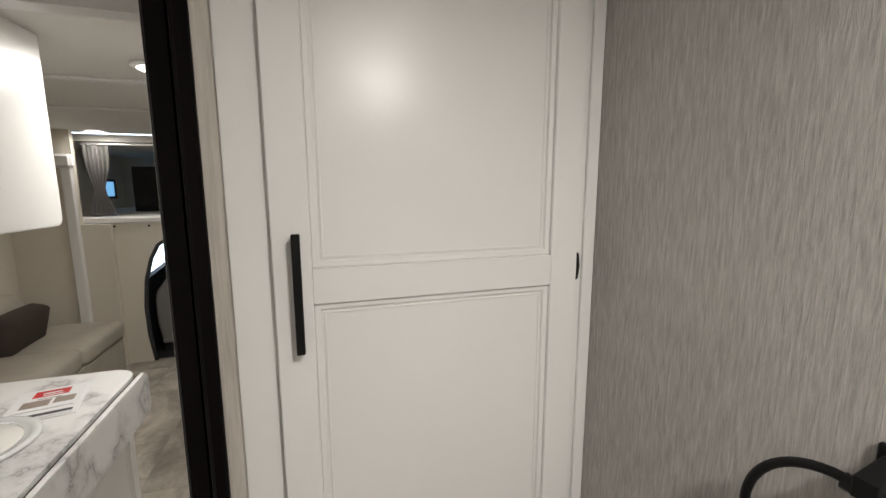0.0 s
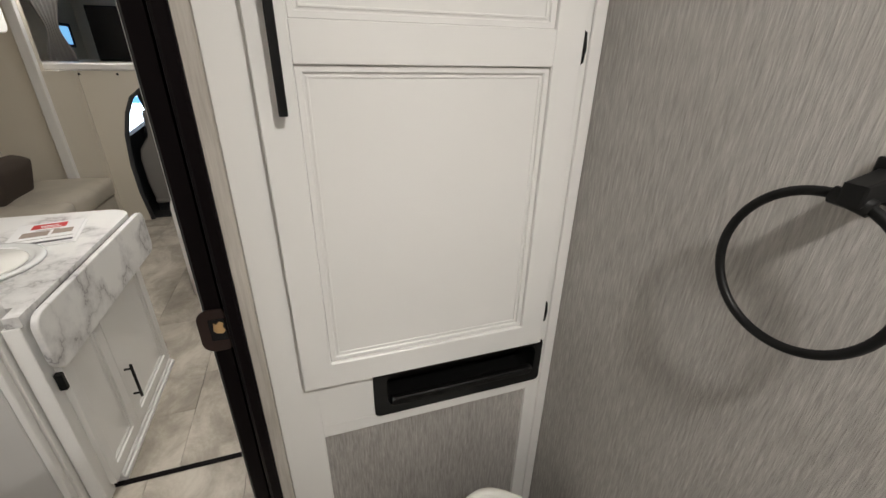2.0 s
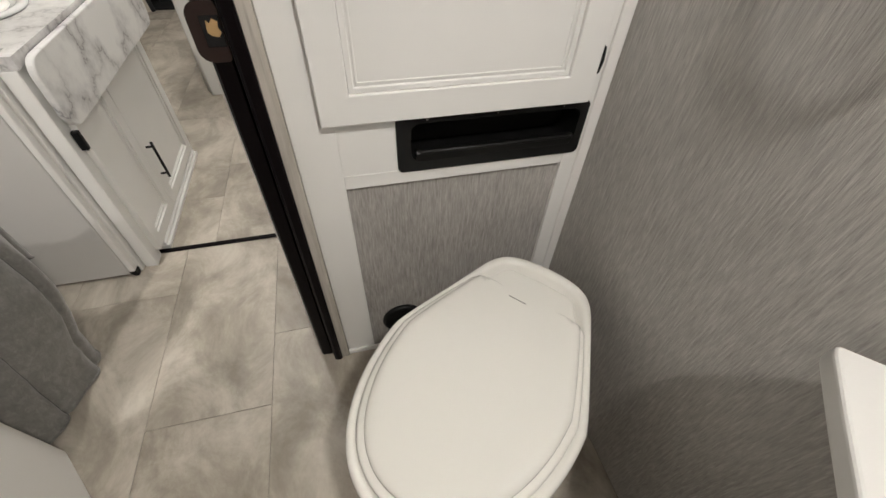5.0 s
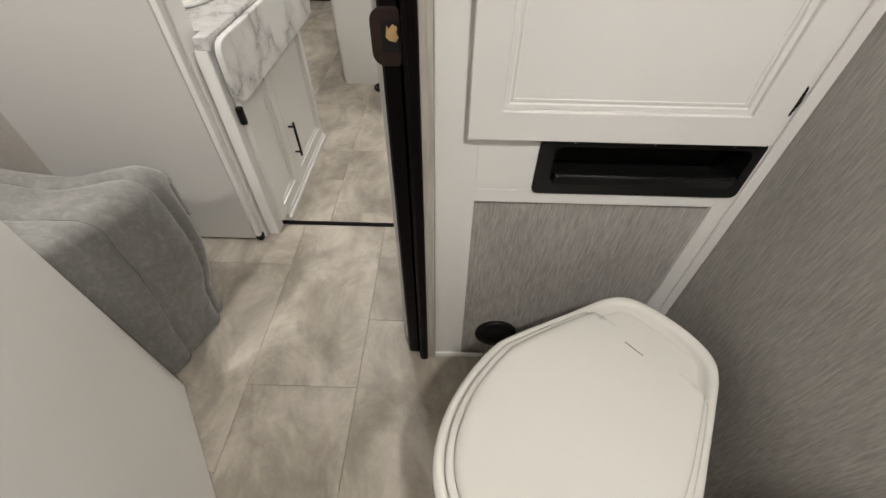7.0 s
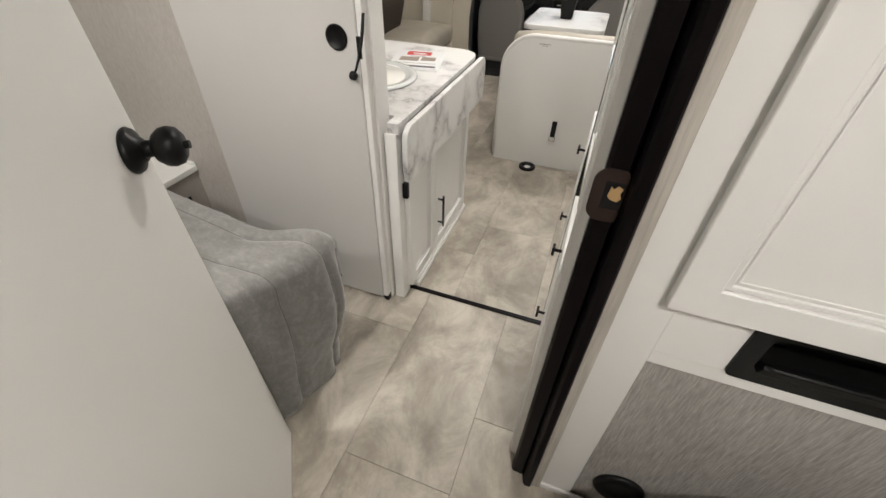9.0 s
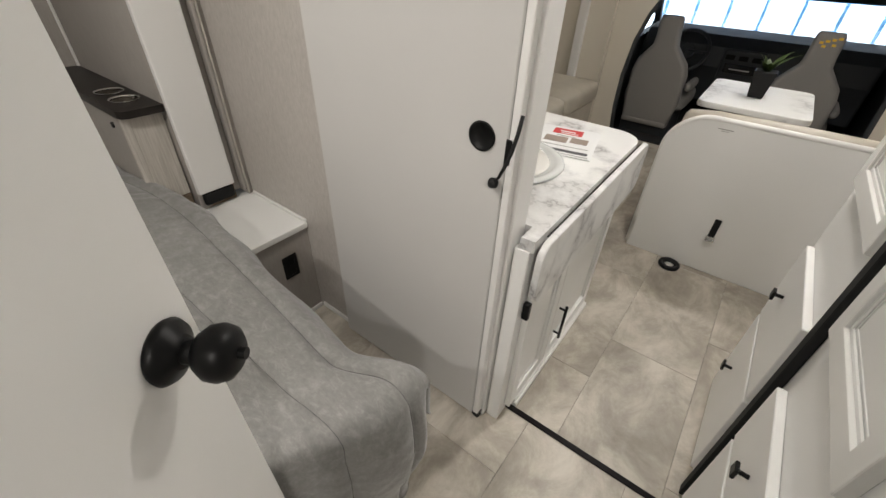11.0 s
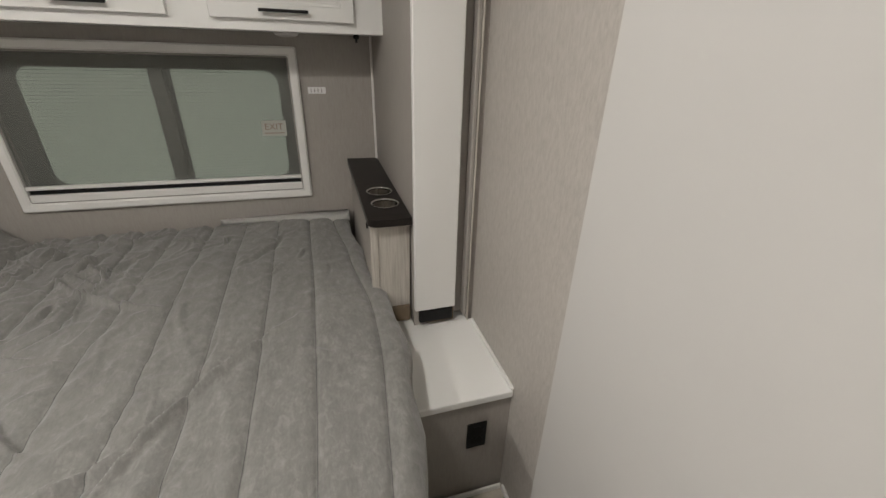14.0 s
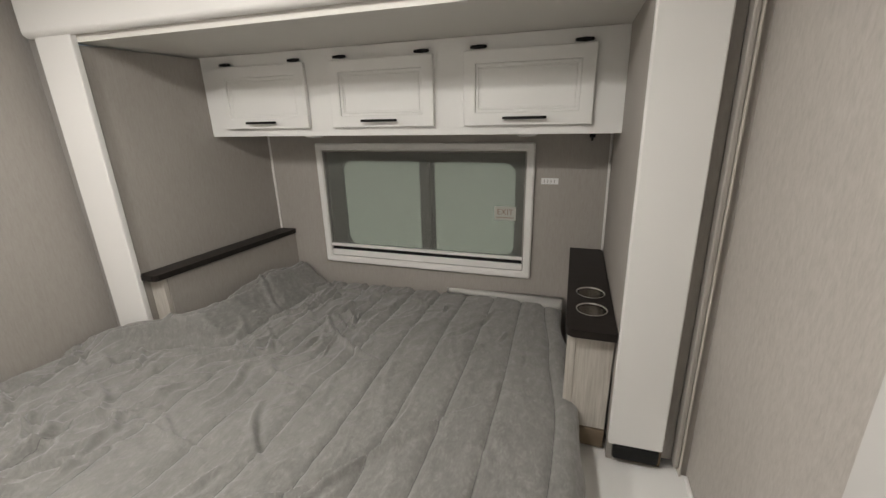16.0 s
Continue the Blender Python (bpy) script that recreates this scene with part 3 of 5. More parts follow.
def holder():
    t = thing("paper_holder", (1.84, 1.625, 0.72), "black plastic recessed paper holder with a raised lip", "holder")
    Y = 1.625
    out = rounded(1.640, 2.040, 0.664, 0.786, (0.012,) * 4, 5)
    inn = rounded(1.668, 2.022, 0.690, 0.772, (0.018,) * 4, 5)
    bm = bmesh.new()
    n = len(out)
    rows = []
    for pts, y in ((out, Y), (out, Y - 0.0045), (inn, Y - 0.0060), (inn, Y + 0.070)):
        rows.append([bm.verts.new((p[0], y, p[1])) for p in pts])
    for A, B in zip(rows, rows[1:]):
        for i in range(n):
            j = (i + 1) % n
            bm.faces.new((A[i], A[j], B[j], B[i]))
    bm.faces.new(rows[-1])
    bmesh.ops.recalc_face_normals(bm, faces=bm.faces)
    piece("tray", bm, M_BLACKPL, t)
    piece("lip", prism([(Y - 0.016, 0.712), (Y - 0.012, 0.716), (Y + 0.004, 0.712), (Y + 0.010, 0.690), (Y - 0.006, 0.688)], "x", 1.676, 2.014, 0.002, 2), M_BLACKPL, t, soft=False)
    piece("lip_roll", tube([(1.678, Y - 0.008, 0.713), (1.69, Y - 0.014, 0.714), (1.85, Y - 0.015, 0.714), (2.0, Y - 0.014, 0.714), (2.012, Y - 0.008, 0.713)], 0.0045, 10), M_BLACKPL, t, soft=True)
    for x, z in ((1.70, 0.7795), (1.84, 0.7795), (1.98, 0.7795)):
        piece("screw", cyl((x, Y - 0.0060, z), (0, 1, 0), 0.0016, 0.001, 10), M_CHROME, t)
    return t


holder()

vent = thing("drain_cap", (1.622, 1.633, 0.13), "round black cap on the grey lower panel", "cap")
piece("cap", lathe([(0.060, 0), (0.061, 0.006), (0.055, 0.013), (0.030, 0.010), (0.0, 0.009)], (1.628, 1.635, 0.125), (0, -1, 0), 32), M_BLACKPL, vent, soft=True)


def towel_ring():
    t = thing("towel_ring", (WX, 1.195, 1.27), "matt black towel ring on the grey papered wall", "towel ring")
    piece("back_plate", box(WX - 0.006, WX, 1.160, 1.194, 1.258, 1.300, 0.0015), M_BLACK, t)
    piece("arm", prism([(WX - 0.050, 1.260), (WX - 0.050, 1.280), (WX - 0.007, 1.290), (WX - 0.007, 1.264)], "y", 1.169, 1.189, 0.002), M_BLACK, t)
    c, r = Vector((WX - 0.040, 1.198, 1.181)), 0.084
    piece("ring", tube([c + Vector((0.004 * math.sin(a), r * math.cos(a), r * math.sin(a))) for a in [2 * math.pi * k / 56 for k in range(56)]], 0.0052, 12, True), M_BLACK, t, soft=True)
    piece("collar", tube([(WX - 0.038, 1.166, 1.260), (WX - 0.039, 1.182, 1.2635), (WX - 0.040, 1.198, 1.265)], 0.0085, 12), M_BLACK, t, soft=True)
    return t


towel_ring()


# ---- toilet ----
def toilet():
    cx, cy, ang = 1.734, 1.270, radians(222.5)
    t = thing("toilet", (cx, cy, 0), "off-white plastic toilet with closed lid in the corner", "toilet")
    t.rotation_euler = (0, 0, ang)


    def egg(u, front, back, half, cut=9.0):
        """u runs once round: a half ellipse in front, a tapering tail with round corners behind."""
        if u < 0.5:
            a = math.pi * (u / 0.5 - 0.5)
            return (front * math.cos(a), half * math.copysign(abs(math.sin(a)) ** 0.86, math.sin(a)))
        v = (u - 0.5) / 0.5
        k = 1 - abs(2 * v - 1)
        k = 1 - (1 - k) ** 2
        w = half * (1 - 0.51 * k ** 1.165) * math.sqrt(max(0.0, 1 - k ** 20))
        return (max(-back * k, -cut), w if v < 0.5 else -w)

    def loft(levels, n=96, cut=9.0, lift=0.0):
        bm = bmesh.new()
        rings = []
        for z, fr, bk, hf, up in levels:
            ring = []
            for k in range(n):
                ex, ey = egg(k / n, fr, bk, hf, cut)
                rise = lift * up * max(0.0, min(1.0, (-ex - 0.10) / 0.14)) ** 1.5
                ring.append(bm.verts.new((ex, ey, z + rise)))
            rings.append(ring)
        for A, B in zip(rings, rings[1:]):
            for k in range(n):
                f = bm.faces.new((A[k], A[(k + 1) % n], B[(k + 1) % n], B[k]))
                f.smooth = True
        bm.faces.new(rings[0][::-1]).smooth = False
        bm.faces.new(rings[-1]).smooth = False
        bmesh.ops.recalc_face_normals(bm, faces=bm.faces)
        return bm

    part("bowl", loft([(0.0, 0.16, 0.22, 0.13, 0), (0.03, 0.15, 0.21, 0.122, 0), (0.12, 0.145, 0.21, 0.118, 0), (0.24, 0.195, 0.245, 0.15, 0), (0.33, 0.265, 0.291, 0.190, 0), (0.385, 0.294, 0.302, 0.208, 0.5), (0.410, 0.301, 0.310, 0.213, 1), (0.424, 0.300, 0.309, 0.212, 1), (0.431, 0.296, 0.305, 0.208, 1), (0.433, 0.290, 0.299, 0.202, 1), (0.431, 0.284, 0.291, 0.194, 1), (0.426, 0.279, 0.284, 0.188, 0.8), (0.418, 0.272, 0.276, 0.180, 0)], lift=0.016), M_PORCELAIN, t)
    part("deck", prism([(-0.170, -0.122), (-0.205, -0.112), (-0.258, -0.086), (-0.268, -0.070), (-0.272, 0.0), (-0.268, 0.070), (-0.258, 0.086), (-0.205, 0.112), (-0.170, 0.122)], "z", 0.415, 0.432, 0.004, 2), M_PORCELAIN, t, soft=False)
    part("seat", loft([(0.425, 0.272, 0.290, 0.184, 0), (0.436, 0.280, 0.297, 0.192, 0), (0.441, 0.280, 0.297, 0.192, 0), (0.4445, 0.276, 0.292, 0.187, 0), (0.445, 0.270, 0.286, 0.181, 0)], cut=0.190), M_PORCELAIN, t)
    part("lid", loft([(0.4455, 0.262, 0.287, 0.174, 0), (0.449, 0.266, 0.291, 0.178, 0), (0.454, 0.265, 0.290, 0.177, 0), (0.4585, 0.260, 0.285, 0.172, 0), (0.4610, 0.252, 0.277, 0.164, 0), (0.4618, 0.242, 0.267, 0.154, 0), (0.4620, 0.230, 0.255, 0.142, 0)], cut=0.188), M_PORCELAIN, t)
    for s in (-0.085, 0.085):
        part("lid_hinge", tube([(-0.196, s - 0.018, 0.443), (-0.197, s, 0.444), (-0.196, s + 0.018, 0.443)], 0.006, 12), M_PORCELAIN, t, soft=True)
    part("lid_mark", box(-0.172, -0.1695, -0.036, 0.004, 0.4600, 0.4626), M_SEAL, t, "thin grey print line on the lid")
    return t


toilet()


# ---- wash basin corner ----
def basin():
    t = thing("bathroom_basin", (2.0, 0.5, 0.86), "white moulded wash basin ledge against the grey papered wall", "basin")
    pts = [(WX - 0.001, -0.04), (1.60, -0.04)] + [(1.62, 0.30), (1.72, 0.60), (1.82, 0.80), (1.90, 0.92), (1.96, 0.99), (2.006, 1.041), (2.014, 1.047), (2.020, 1.046), (2.045, 1.020), (WX - 0.001, 0.990)]
    piece("rim", prism(pts, "z", 0.772, 0.80, 0.005, 3), M_BASIN, t)
    piece("cabinet_body", box(1.75, WX - 0.001, -0.04, 0.78, 0.0, 0.772, 0.003), M_WHITE, t)
    return t


basin()


# ---- bedroom slide-out ----
def window():
    t = thing("window_1", (-1.215, 1.085, 0.99), "white framed window with a grey insect screen and pale blinds", "window", kind="structure")
    X = -1.215
    piece("window_frame", frame_bm(0.552, 1.622, 0.684, 1.296, 0.034, X, X + 0.022, "x", 0.006), M_TRIM, t)
    piece("inner_lip", frame_bm(0.586, 1.588, 0.718, 1.262, 0.007, X, X + 0.014, "x", 0.002), M_SEAL, t, "thin grey lip")
    piece("screen_rail", box(X + 0.004, X + 0.020, 0.590, 1.584, 0.772, 0.786, 0.002), M_TRIM, t)
    piece("bottom_rail", box(X + 0.002, X + 0.018, 0.590, 1.584, 0.722, 0.752, 0.003), M_TRIM, t)
    piece("rail_slot", box(X + 0.001, X + 0.008, 0.590, 1.584, 0.752, 0.772), M_SCREEN, t)
    piece("insect_screen", box(X + 0.006, X + 0.008, 0.593, 1.581, 0.786, 1.255), M_MESH, t)
    sur = bmesh.new()
    o = [(0.586 + (1.588 - 0.586) * u, 0.718 + (1.262 - 0.718) * v) for u, v in ((0, 0), (1, 0), (1, 1), (0, 1))]
    inn = rounded(0.662, 1.537, 0.770, 1.205, (0.05, 0.05, 0.05, 0.05), 6)
    # a dark sash frame with rounded corners, bridged from a rectangle
    k = len(inn) // 4
    outer = []
    for q in range(4):
        outer += [o[q]] * k
    vi = [sur.verts.new((X - 0.030, p[0], p[1])) for p in inn]
    vb = [sur.verts.new((X - 0.052, p[0], p[1])) for p in inn]
    vo = [sur.verts.new((X - 0.030, p[0], p[1])) for p in o]
    n = len(inn)
    for i in range(n):
        j = (i + 1) % n
        sur.faces.new((vi[i], vi[j], vb[j], vb[i]))
        qi, qj = i // k, j // k
        if qi == qj:
            sur.faces.new((vi[i], vi[j], vo[qi]))
        else:
            sur.faces.new((vi[i], vi[j], vo[qj], vo[qi]))
    bmesh.ops.recalc_face_normals(sur, faces=sur.faces)
    piece("sash", sur, M_DARKSASH, t, "dark grey green sash with rounded corners")
    piece("mullion", box(X - 0.05, X - 0.028, 1.080, 1.128, 0.765, 1.21, 0.003), M_DARKSASH, t)
    piece("meeting_stile", box(X - 0.054, X - 0.0525, 1.085, 1.150, 0.765, 1.21), M_DARKSASH, t)
    for a, b in ((0.655, 1.080), (1.128, 1.545)):
        piece("pane", box(X - 0.046, X - 0.043, a, b, 0.765, 1.21), M_GLASS, t)
    s = bmesh.new()
    for i in range(42):
        z = 0.72 + i * 0.0125
        bm_box(s, X - 0.064, X - 0.058, 0.60, 1.60, z, z + 0.0102)
    # dark sheet added behind, so gaps between glowing slats look shaded
    piece("slat_gap_shade", box(X - 0.068, X - 0.066, 0.60, 1.60, 0.715, 1.25), M_DARKSASH, t)
    b = piece("blind", s, M_BLINDGLOW, t, "pale green grey ribbed blind outside the glass, glowing as if lit")
    b["kind"] = "stuff"
    return t


M_DARKSASH = painted("sash_grey_green", (0.15, 0.155, 0.14), 0.5)
# opening through the head wall for the window
for ya, yb, za, zb in ((0.16, 0.583, 0.3, 1.72), (1.591, 2.0, 0.3, 1.72), (0.583, 1.591, 0.3, 0.715), (0.583, 1.591, 1.265, 1.72)):
    structure("wall_slide_head", box(-1.30, -1.215, ya, yb, za, zb), M_TAUPE, "taupe wall at the head of the bed", category="wall")
window()


def text_bm(s, size):
    cu = bpy.data.curves.new("writing", "FONT")
    cu.body, cu.size, cu.extrude = s, size, 0.0003
    cu.align_x, cu.align_y = "CENTER", "CENTER"
    ob = bpy.data.objects.new("writing", cu)
    me = bpy.data.meshes.new_from_object(ob)
    bm = bmesh.new()
    bm.from_mesh(me)
    bpy.data.objects.remove(ob)
    bpy.data.curves.remove(cu)
    bpy.data.meshes.remove(me)
    return bm


def exit_sticker():
    t = thing("exit_sticker", (-1.206, 1.491, 0.985), "small pale exit sticker on the window screen", "sticker")
    piece("sheet", box(-1.2068, -1.206, 1.452, 1.548, 0.955, 1.018), M_STICK, t)
    bm = text_bm("EXIT", 0.036)
    m = Matrix.Translation((-1.2058, 1.50, 0.992)) @ pose(0, 0, 0, 90, 0, 90)
    bmesh.ops.transform(bm, matrix=m, verts=bm.verts)
    piece("writing", bm, M_STICKRED, t)
    piece("line", box(-1.2060, -1.2056, 1.46, 1.54, 0.966, 0.969), M_STICKRED, t)
    return t


M_STICK = mat("sticker_film", (0.42, 0.42, 0.38), 0.5)
M_STICKRED = mat("sticker_faded_red", (0.22, 0.15, 0.12), 0.5)
exit_sticker()
lab = thing("wall_label", (-1.2145, 1.70, 1.155), "small white label on the taupe wall beside the window", "label")
piece("sheet", box(-1.215, -1.2138, 1.651, 1.722, 1.122, 1.148), M_PAPERW, lab)
for i in range(4):
    piece("bar", box(-1.2138, -1.2134, 1.662 + i * 0.014, 1.665 + i * 0.014, 1.128, 1.142), M_SEAL, lab)


def overhead():
    t = thing("overhead_cabinet", (-1.06, 1.08, 1.343), "white overhead cabinet with three framed lift doors", "cabinet")
    XF = -0.907
    piece("carcass", box(-1.213, XF - 0.002, 0.222, 1.922, 1.343, 1.664, 0.001), M_WHITE, t)
    for u0, u1, hc in ((0.325, 0.750, 0.535), (0.860, 1.280, 1.070), (1.393, 1.824, 1.608)):
        d = shaker(t, "door", u0, u1, 1.375, 1.617, 0.042, XF, 1, "x")
        bar_handle(d, (XF + 0.040, hc - 0.073, 1.399), (XF + 0.040, hc + 0.073, 1.399), (0.020, 0, 0), 0.0045, square=True)
        for y in (u0 + 0.052, u1 - 0.04):
            sub(d, "hinge", lathe([(0.0, -0.030), (0.005, -0.026), (0.007, 0.0), (0.005, 0.026), (0.0, 0.030)], (XF + 0.014, y, 1.628), (0, 1, 0), 12), M_BLACK, "black oval hinge", soft=True)
    return t


overhead()
for y in (0.66, 1.60):
    p = thing("puck_light", (-1.05, y, 1.343), "small round unlit puck light under the overhead cabinet", "lamp", group="puck lights")
    piece("bezel", lathe([(0.040, 0), (0.041, 0.006), (0.036, 0.010), (0.0, 0.010)], (-1.05, y, 1.343), (0, 0, -1), 28), M_TRIM, p, soft=True)
    piece("lens", lathe([(0.033, 0), (0.030, 0.004), (0.0, 0.006)], (-1.05, y, 1.3335), (0, 0, -1), 28), M_LENSOFF, p, soft=True)
b_ = thing("blind_knob", (-0.945, 1.833, 1.335), "small black clip under the overhead cabinet", "clip")
piece("clip", cyl((-0.945, 1.833, 1.336), (0, 0, 1), 0.010, 0.014, 14, bevel=0.002), M_BLACK, b_)
piece("stem", cyl((-0.945, 1.833, 1.324), (0, 0, 1), 0.004, 0.012, 10), M_BLACK, b_)


def sag(ob):
    """The slide-out hangs a little lower on its right side: turn a piece of it about the foot-to-head line."""
    pivot = Matrix.Translation((0, 1.92, 1.0))
    ob.matrix_basis = pivot @ Matrix.Rotation(radians(-0.8), 4, "X") @ pivot.inverted() @ ob.matrix_basis


def rounded_hole_plate(outline, holes, z0, z1):
    """A flat board with round holes right through it: holes are (x, y, radius)."""
    cu = bpy.data.curves.new("plate", "CURVE")
    cu.dimensions, cu.fill_mode, cu.extrude = "2D", "BOTH", (z1 - z0) / 2
    loops = [outline] + [[(hx + hr * math.cos(2 * math.pi * k / 32), hy + hr * math.sin(2 * math.pi * k / 32)) for k in range(32)] for hx, hy, hr in holes]
    for pts in loops:
        sp = cu.splines.new("POLY")
        sp.points.add(len(pts) - 1)
        for q, p in zip(sp.points, pts):
            q.co = (p[0], p[1], 0, 1)
        sp.use_cyclic_u = True
    ob = bpy.data.objects.new("plate", cu)
    me = bpy.data.meshes.new_from_object(ob)
    bm = bmesh.new()
    bm.from_mesh(me)
    bpy.data.objects.remove(ob)
    bpy.data.curves.remove(cu)
    bpy.data.meshes.remove(me)
    for v in bm.verts:
        v.co.z += (z0 + z1) / 2
    return bm


def bedside(side):
    if side > 0:
        t = thing("bedside_shelf", (-0.83, 1.86, 0.43), "slim grey wood bedside box with dark top and two cup holders", "shelf")
        cups = [(-0.728, 1.862), (-0.602, 1.862)]
        outline = rounded(-1.214, -0.466, 1.790, 1.924, (0.002, 0.03, 0.002, 0.002))
        piece("top", rounded_hole_plate(outline, [(x, y, 0.043) for x, y in cups], 0.822, 0.846), M_SHELF, t, "dark espresso top")
        piece("side_panel", box(-1.214, -0.521, 1.802, 1.814, 0.33, 0.8215, 0.001), M_TAUPE, t, "grey washed side")
        piece("end_panel", box(-0.520, -0.502, 1.798, 1.924, 0.505, 0.8215, 0.001), M_WOODGREY, t, "grey washed wood end panel")
        piece("corner_strip", box(-0.5018, -0.4985, 1.798, 1.822, 0.505, 0.8215, 0.001), M_WOODGREY, t, "pale wood edge strip")
        piece("raw_end", box(-0.515, -0.498, 1.800, 1.924, 0.440, 0.503, 0.002), M_WOODRAW, t, "ragged raw board end")
        for x, y in cups:
            cup = piece("cup_holder", lathe([(0.0405, -0.003), (0.0425, 0.0008), (0.0452, 0.0008), (0.0460, 0.0020), (0.0452, 0.0032), (0.0425, 0.0026), (0.0395, -0.003), (0.0405, -0.003)], (x, y, 0.8465), (0, 0, 1), 40, False), M_CHROME, t, "polished steel rim", soft=True)
            sub(cup, "cup_wall", lathe([(0.0, -0.062), (0.036, -0.062), (0.0395, -0.0035), (0.0385, -0.0035), (0.035, -0.060), (0.0, -0.0605)], (x, y, 0.8465), (0, 0, 1), 40), M_CUP, "dull steel cup", soft=True)
        piece("cable_hole", cyl((-0.60, 1.800, 0.775), (0, 1, 0), 0.010, 0.006, 14), M_RUBBER, t)
    else:
        t = thing("bedside_shelf", (-0.83, 0.29, 0.43), "slim grey bedside ledge with a plain dark top", "shelf")
        top = [(-1.214, 0.272), (-0.466, 0.186), (-0.466, 0.255), (-0.470, 0.266), (-0.480, 0.274), (-1.200, 0.366), (-1.214, 0.362)]
        piece("top", prism(top, "z", 0.822, 0.846, 0.003, 2), M_SHELF, t, "dark espresso top")
        piece("side_panel", prism([(-1.214, 0.342), (-0.521, 0.254), (-0.521, 0.266), (-1.214, 0.354)], "z", 0.33, 0.8215), M_TAUPE, t, "grey papered side")
        piece("end_panel", box(-0.520, -0.502, 0.190, 0.262, 0.40, 0.8215, 0.001), M_WOODGREY, t, "grey washed wood end panel")
    return t


M_SEALDARK = mat("cup_inside", (0.12, 0.115, 0.11), 0.15, 1.0)
bedside(1)
bedside(-1)
for ob in list(scene.collection.all_objects):
    if ob.parent is None and ob.name.split(".")[0] in ("overhead_cabinet", "puck_light", "blind_knob", "window_1", "exit_sticker", "wall_label", "bedside_shelf", "wall_slide_left", "wall_slide_head", "ceiling_slide", "trim_slide_left", "trim_slide_top", "trim_corner_left"):
        sag(ob)


def step():
    t = thing("bedside_step", (-0.3, 1.9, 0), "low taupe box with a glossy white top beside the bed", "step box")
    piece("top", box(-0.565, -0.100, 1.45, 2.134, 0.407, 0.432, 0.004, 2), M_WHITE, t, "glossy white top")
    piece("front", box(-0.125, -0.110, 1.45, 2.134, 0.0, 0.407), M_TAUPE, t)
    piece("end", box(-0.565, -0.125, 1.45, 1.465, 0.0, 0.407), M_TAUPE, t)
    return t


step()
o_ = thing("socket_outlet", (-0.108, 2.03, 0.27), "black rectangular socket plate on the taupe step box", "socket")
piece("plate", box(-0.110, -0.104, 2.000, 2.062, 0.222, 0.325, 0.002), M_BLACKPL, o_)
for z in (0.252, 0.296):
    piece("socket_face", box(-0.104, -0.1028, 2.013, 2.049, z - 0.014, z + 0.014, 0.001), M_BLACK, o_)


# ---- bed ----
SEAMS = [1.735 - 0.136 * k for k in range(12)]


def bed():
    t = thing("bed", (-0.2, 1.0, 0), "queen bed platform with a mattress under the quilt", "bed")
    piece("platform", box(-0.445, 0.58, 0.0, 1.74, 0.0, 0.32, 0.01), M_TAUPE, t, "taupe bed base")
    piece("side_mattress", cushion(-0.44, 0.62, -0.03, 0.355, 0.321, 0.552, 0.05, 0.003), M_SHEET, t, "pale mattress", soft=True)
    piece("mattress", cushion(-1.19, 0.63, 0.36, 1.735, 0.321, 0.552, 0.05, 0.003), M_SHEET, t, "pale mattress", soft=True)
    return t


bed()


M_THREAD = mat("dark_grey_thread", (0.045, 0.045, 0.045), 0.8)


